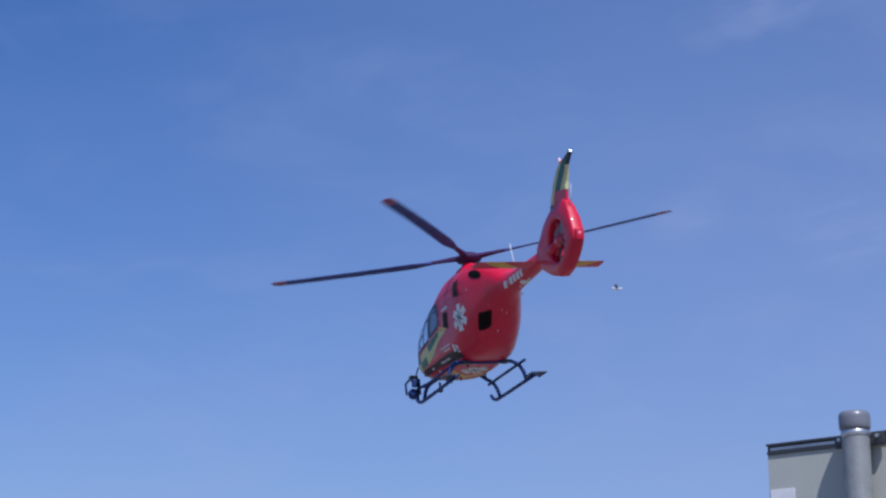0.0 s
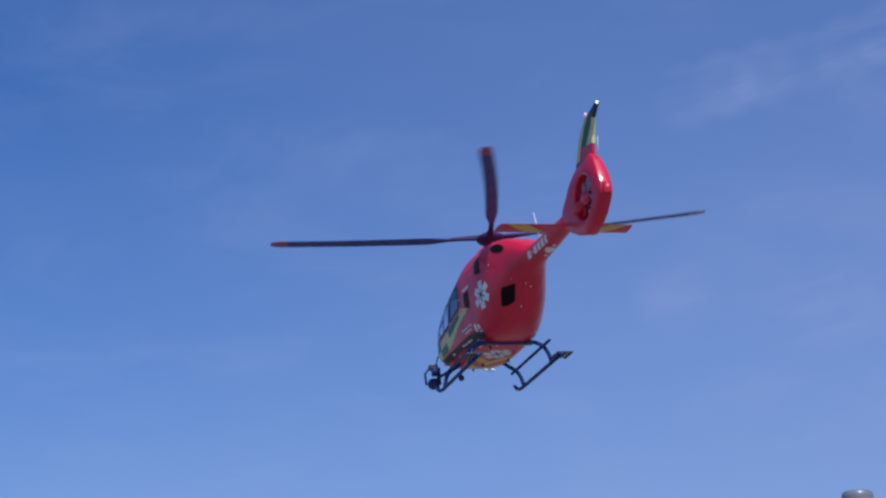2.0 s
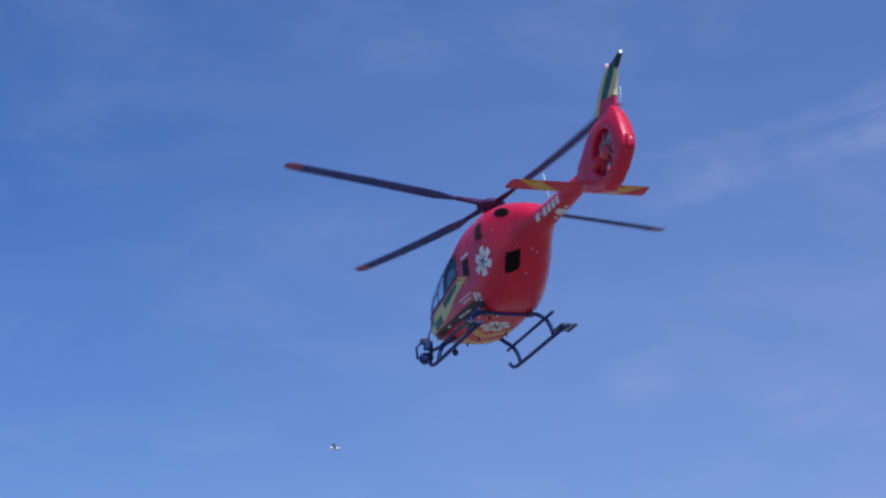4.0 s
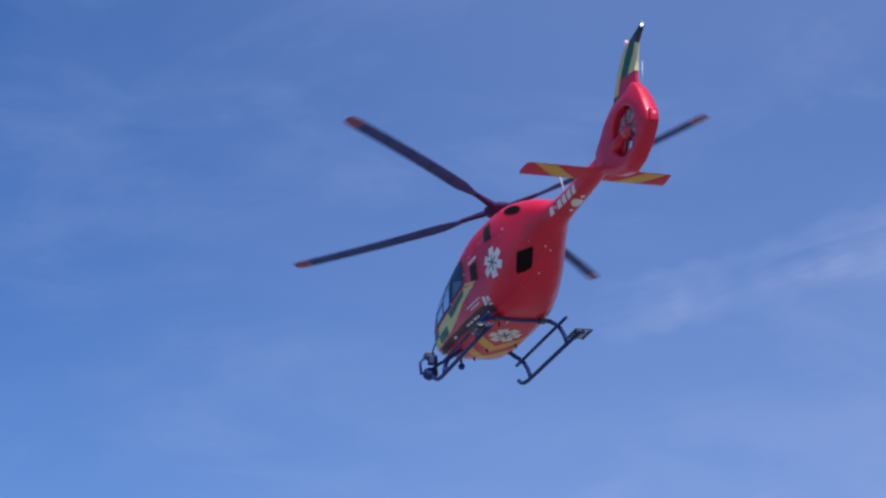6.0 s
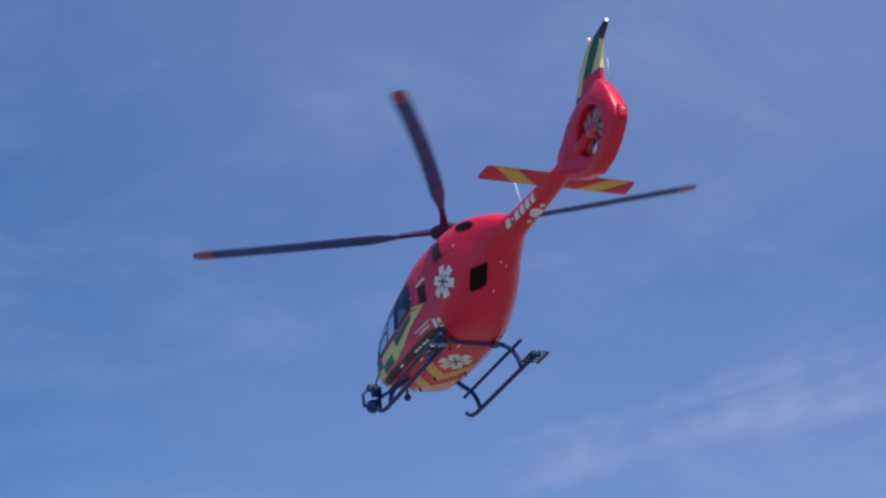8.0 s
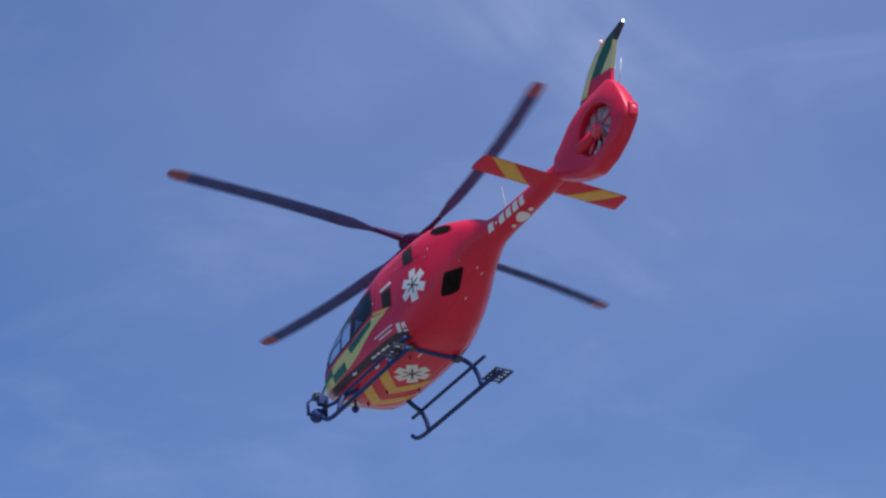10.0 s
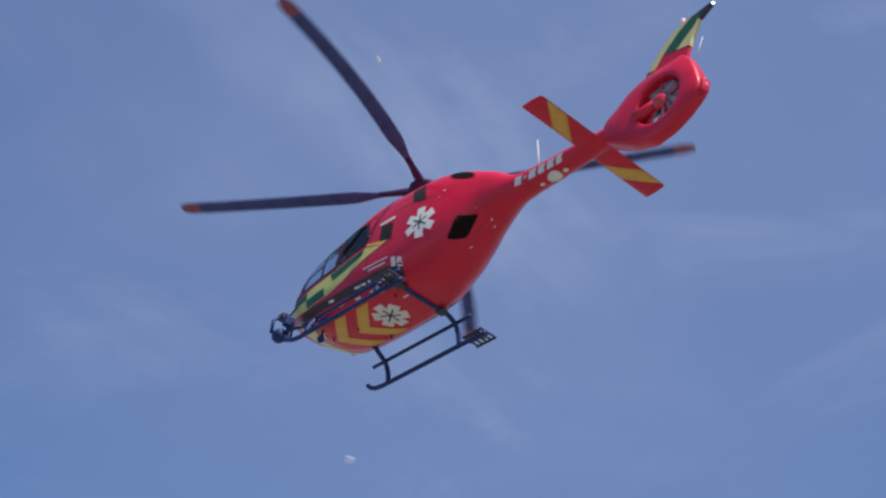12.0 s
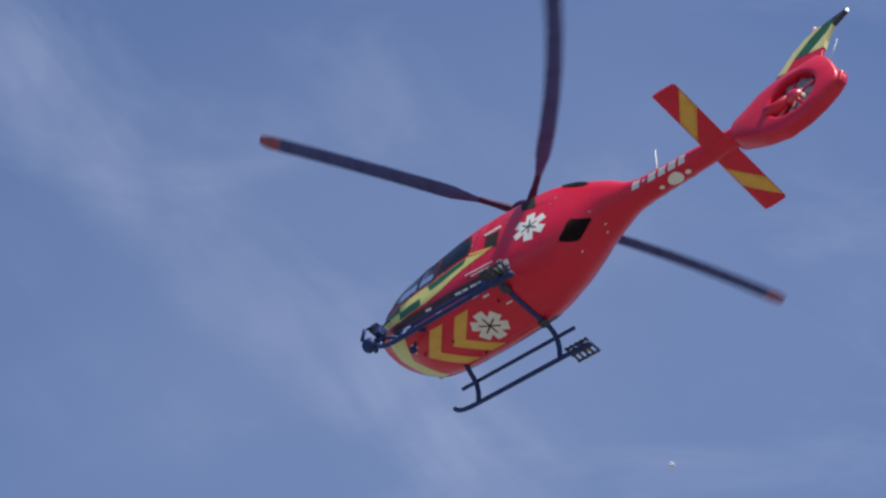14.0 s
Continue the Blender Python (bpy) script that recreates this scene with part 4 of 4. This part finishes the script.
# ---------------------------------------------------------------- movement
# seconds, place, turn in degrees
FLIGHT = [
    (0, -4.33, 42.35, 9.72, -4.92, 2.22, 114.10), (0.5, -3.90, 41.78, 10.16, -4.14, 2.46, 113.37), (1, -3.71, 41.50, 10.67, -4.20, 2.05, 113.14),
    (1.5, -3.53, 40.82, 11.14, -3.92, 2.49, 113.09), (2, -3.32, 40.06, 11.58, -3.60, 2.85, 113.61), (2.5, -3.15, 39.39, 11.97, -3.57, 2.04, 114.17),
    (3, -2.90, 38.73, 12.45, -3.48, 1.67, 115.10), (5.5, -1.47, 35.16, 14.58, -4.02, 1.38, 114.49), (6, -1.14, 34.47, 15.00, -4.04, 1.71, 114.40),
    (6.5, -0.76, 33.89, 15.42, -4.54, 1.53, 114.73), (7, -0.47, 33.14, 15.79, -5.00, 1.24, 114.91), (7.5, -0.21, 32.45, 16.17, -5.38, 0.63, 114.81),
    (8, 0.05, 31.64, 16.55, -5.23, 0.74, 114.79), (8.5, 0.37, 30.93, 16.88, -5.06, 0.57, 114.87), (11, 2.57, 27.37, 19.17, 1.62, -1.93, 119.10),
    (11.5, 2.93, 26.41, 19.62, 3.04, -3.02, 119.52), (12, 3.54, 25.70, 20.16, 3.47, -4.20, 120.94), (12.5, 3.84, 24.60, 20.80, 5.51, -4.35, 121.23),
    (13, 4.40, 23.75, 21.48, 6.20, -4.55, 122.41), (13.5, 4.83, 22.82, 22.11, 7.13, -4.80, 123.10), (14, 5.26, 21.94, 22.66, 7.62, -5.37, 123.73)]
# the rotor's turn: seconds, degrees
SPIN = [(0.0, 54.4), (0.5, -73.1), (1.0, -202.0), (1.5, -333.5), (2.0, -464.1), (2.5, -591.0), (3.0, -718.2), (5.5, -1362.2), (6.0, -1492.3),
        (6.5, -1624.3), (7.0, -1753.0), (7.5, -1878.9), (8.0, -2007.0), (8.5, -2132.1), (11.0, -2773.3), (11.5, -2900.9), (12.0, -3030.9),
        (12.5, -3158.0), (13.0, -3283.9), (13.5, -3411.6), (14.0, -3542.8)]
HUB = (0, 0, 3.263)
CONE = 0.0378


LAG_C = [3.47, 3.76, 3.87, 4.18, 4.47, 4.47, 4.6, 5.83, 6.15, 6.4, 6.67, 6.87, 7.1, 7.21, 7.22, 6.57, 6.42, 6.5, 6.64, 6.91, 7.17]
LAG_S = [0.11, 0.06, 0.13, 0.05, -0.11, -0.35, -0.56, -0.94, -1.08, -1.04, -0.97, -0.86, -1.33, -1.81, -5.78, -7.35, -7.81, -8.77, -9.17, -9.55, -9.76]
LEAD = [
    [0.5, -0.3, -0.2, 0.5, -0.4, 0.1, 0.3, 0.5, 0, -0.7, -0.4, 1.5, 1.1, -2.4, 0.8, -1.0, 1.2, 1.6, -1.1, 0.3, 2.1],
    [0.1, 0.7, 0.4, 0.2, -0.2, -0.4, 0.2, 0.1, 0, -0.1, 1.3, 0.1, 1.9, 1.7, -0.7, 1.0, -0.4, -1.7, 0.7, 1.1, 1.0],
    [0, -0.2, -0.1, -0.4, 2.2, 0, -0.8, 0, 1.2, 0.3, -1.1, 1.2, -0.2, -1.4, 0.2, -1.9, -0.2, 1.0, 0.9, 0, 1.7],
    [0, -0.3, 0.6, -0.1, -0.2, 0.8, 0.7, -0.3, -1.0, 1.2, 0, -0.4, -0.5, 2.2, -0.4, 1.4, 0.3, -0.6, 1.0, 2.0, -1.4]]


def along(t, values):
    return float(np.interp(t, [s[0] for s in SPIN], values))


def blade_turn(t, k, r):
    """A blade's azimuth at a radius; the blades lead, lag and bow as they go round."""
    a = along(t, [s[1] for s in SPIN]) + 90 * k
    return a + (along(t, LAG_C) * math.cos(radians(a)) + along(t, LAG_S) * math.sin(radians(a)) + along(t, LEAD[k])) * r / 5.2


def blade_place(t, k, r0, r1):
    """The pose of a rigid blade section between two radii."""
    ends = []
    for r in (r0, r1):
        a = radians(blade_turn(t, k, r))
        ends.append(Vector((r * math.cos(a), r * math.sin(a), r * CONE)) + Vector(HUB))
    d = ends[1] - ends[0]
    return pose(*ends[0], 0, -math.degrees(math.atan(CONE)), math.degrees(math.atan2(d.y, d.x)))


def motions():
    walk(helicopter, [(t, pose(*row)) for t, *row in FLIGHT])
    ticks = [i / 10 for i in range(141)]
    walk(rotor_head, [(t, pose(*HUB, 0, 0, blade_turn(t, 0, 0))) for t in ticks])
    stops = BLADE_CUTS + [5.2]
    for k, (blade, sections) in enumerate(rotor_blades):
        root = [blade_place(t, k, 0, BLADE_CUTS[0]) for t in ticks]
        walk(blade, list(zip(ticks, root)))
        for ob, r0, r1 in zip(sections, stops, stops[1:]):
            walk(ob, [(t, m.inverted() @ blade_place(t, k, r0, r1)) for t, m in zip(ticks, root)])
    fan = [ob for ob in helicopter.children if ob.name.startswith("fan_rotor")][0]
    walk(fan, [(t, pose(FAN.x, 0.035, FAN.z, 0, -37 * t * 10 % 360, 0)) for t in ticks])
    walk(gull, [(0, pose(-2.55, 106.8, 28.0, 0, -4, 176)), (0.5, pose(-3.8, 106.7, 28.1, 8, -3, 176)), (1, pose(-5.7, 106.6, 28.1, -6, -4, 177)), (2.5, pose(-11.6, 106.1, 28.2, 5, -3, 178)),
                (3, pose(-13.3, 105.9, 28.3, 0, -4, 178)), (5.5, pose(-24, 105, 28.8, 4, -4, 178)), (14, pose(-62, 102, 31, 0, -4, 176))])
    walk(seeds[0], [(0, pose(6, 5, 3)), (11.0, pose(3.4, 7.0, 4.6)), (11.7, pose(0.97, 6.07, 6.72)), (11.8, pose(0.95, 6.02, 6.78, 20)), (12, pose(0.59, 5.72, 7.16, 40)), (12.4, pose(0.2, 5.2, 8.2, 60)), (14, pose(-4, 3, 11, 80))])
    walk(seeds[1], [(0, pose(-5, 5, 3)), (12.9, pose(-3.6, 5.2, 5.0)), (13.4, pose(0.62, 6.0, 6.85)), (13.8, pose(1.42, 6.01, 6.68, 20)), (13.9, pose(1.82, 5.92, 6.66, 30)), (14, pose(2.14, 5.88, 6.59, 40))])
    walk(seeds[2], [(0, pose(-9, 5, 3)), (12.0, pose(-2.4, 6.5, 5.9)), (12.5, pose(-0.79, 6.41, 6.32)), (13, pose(-4.5, 6.5, 6.0, 40)), (14, pose(-9, 6, 6, 60))])
    walk(seeds[3], [(0, pose(7, 6, 2)), (11.5, pose(1.8, 7.2, 4.6)), (12.0, pose(0.72, 6.8, 5.76)), (12.5, pose(-3.4, 6.6, 5.2, 40)), (14, pose(-9, 6, 5, 60))])


motions()
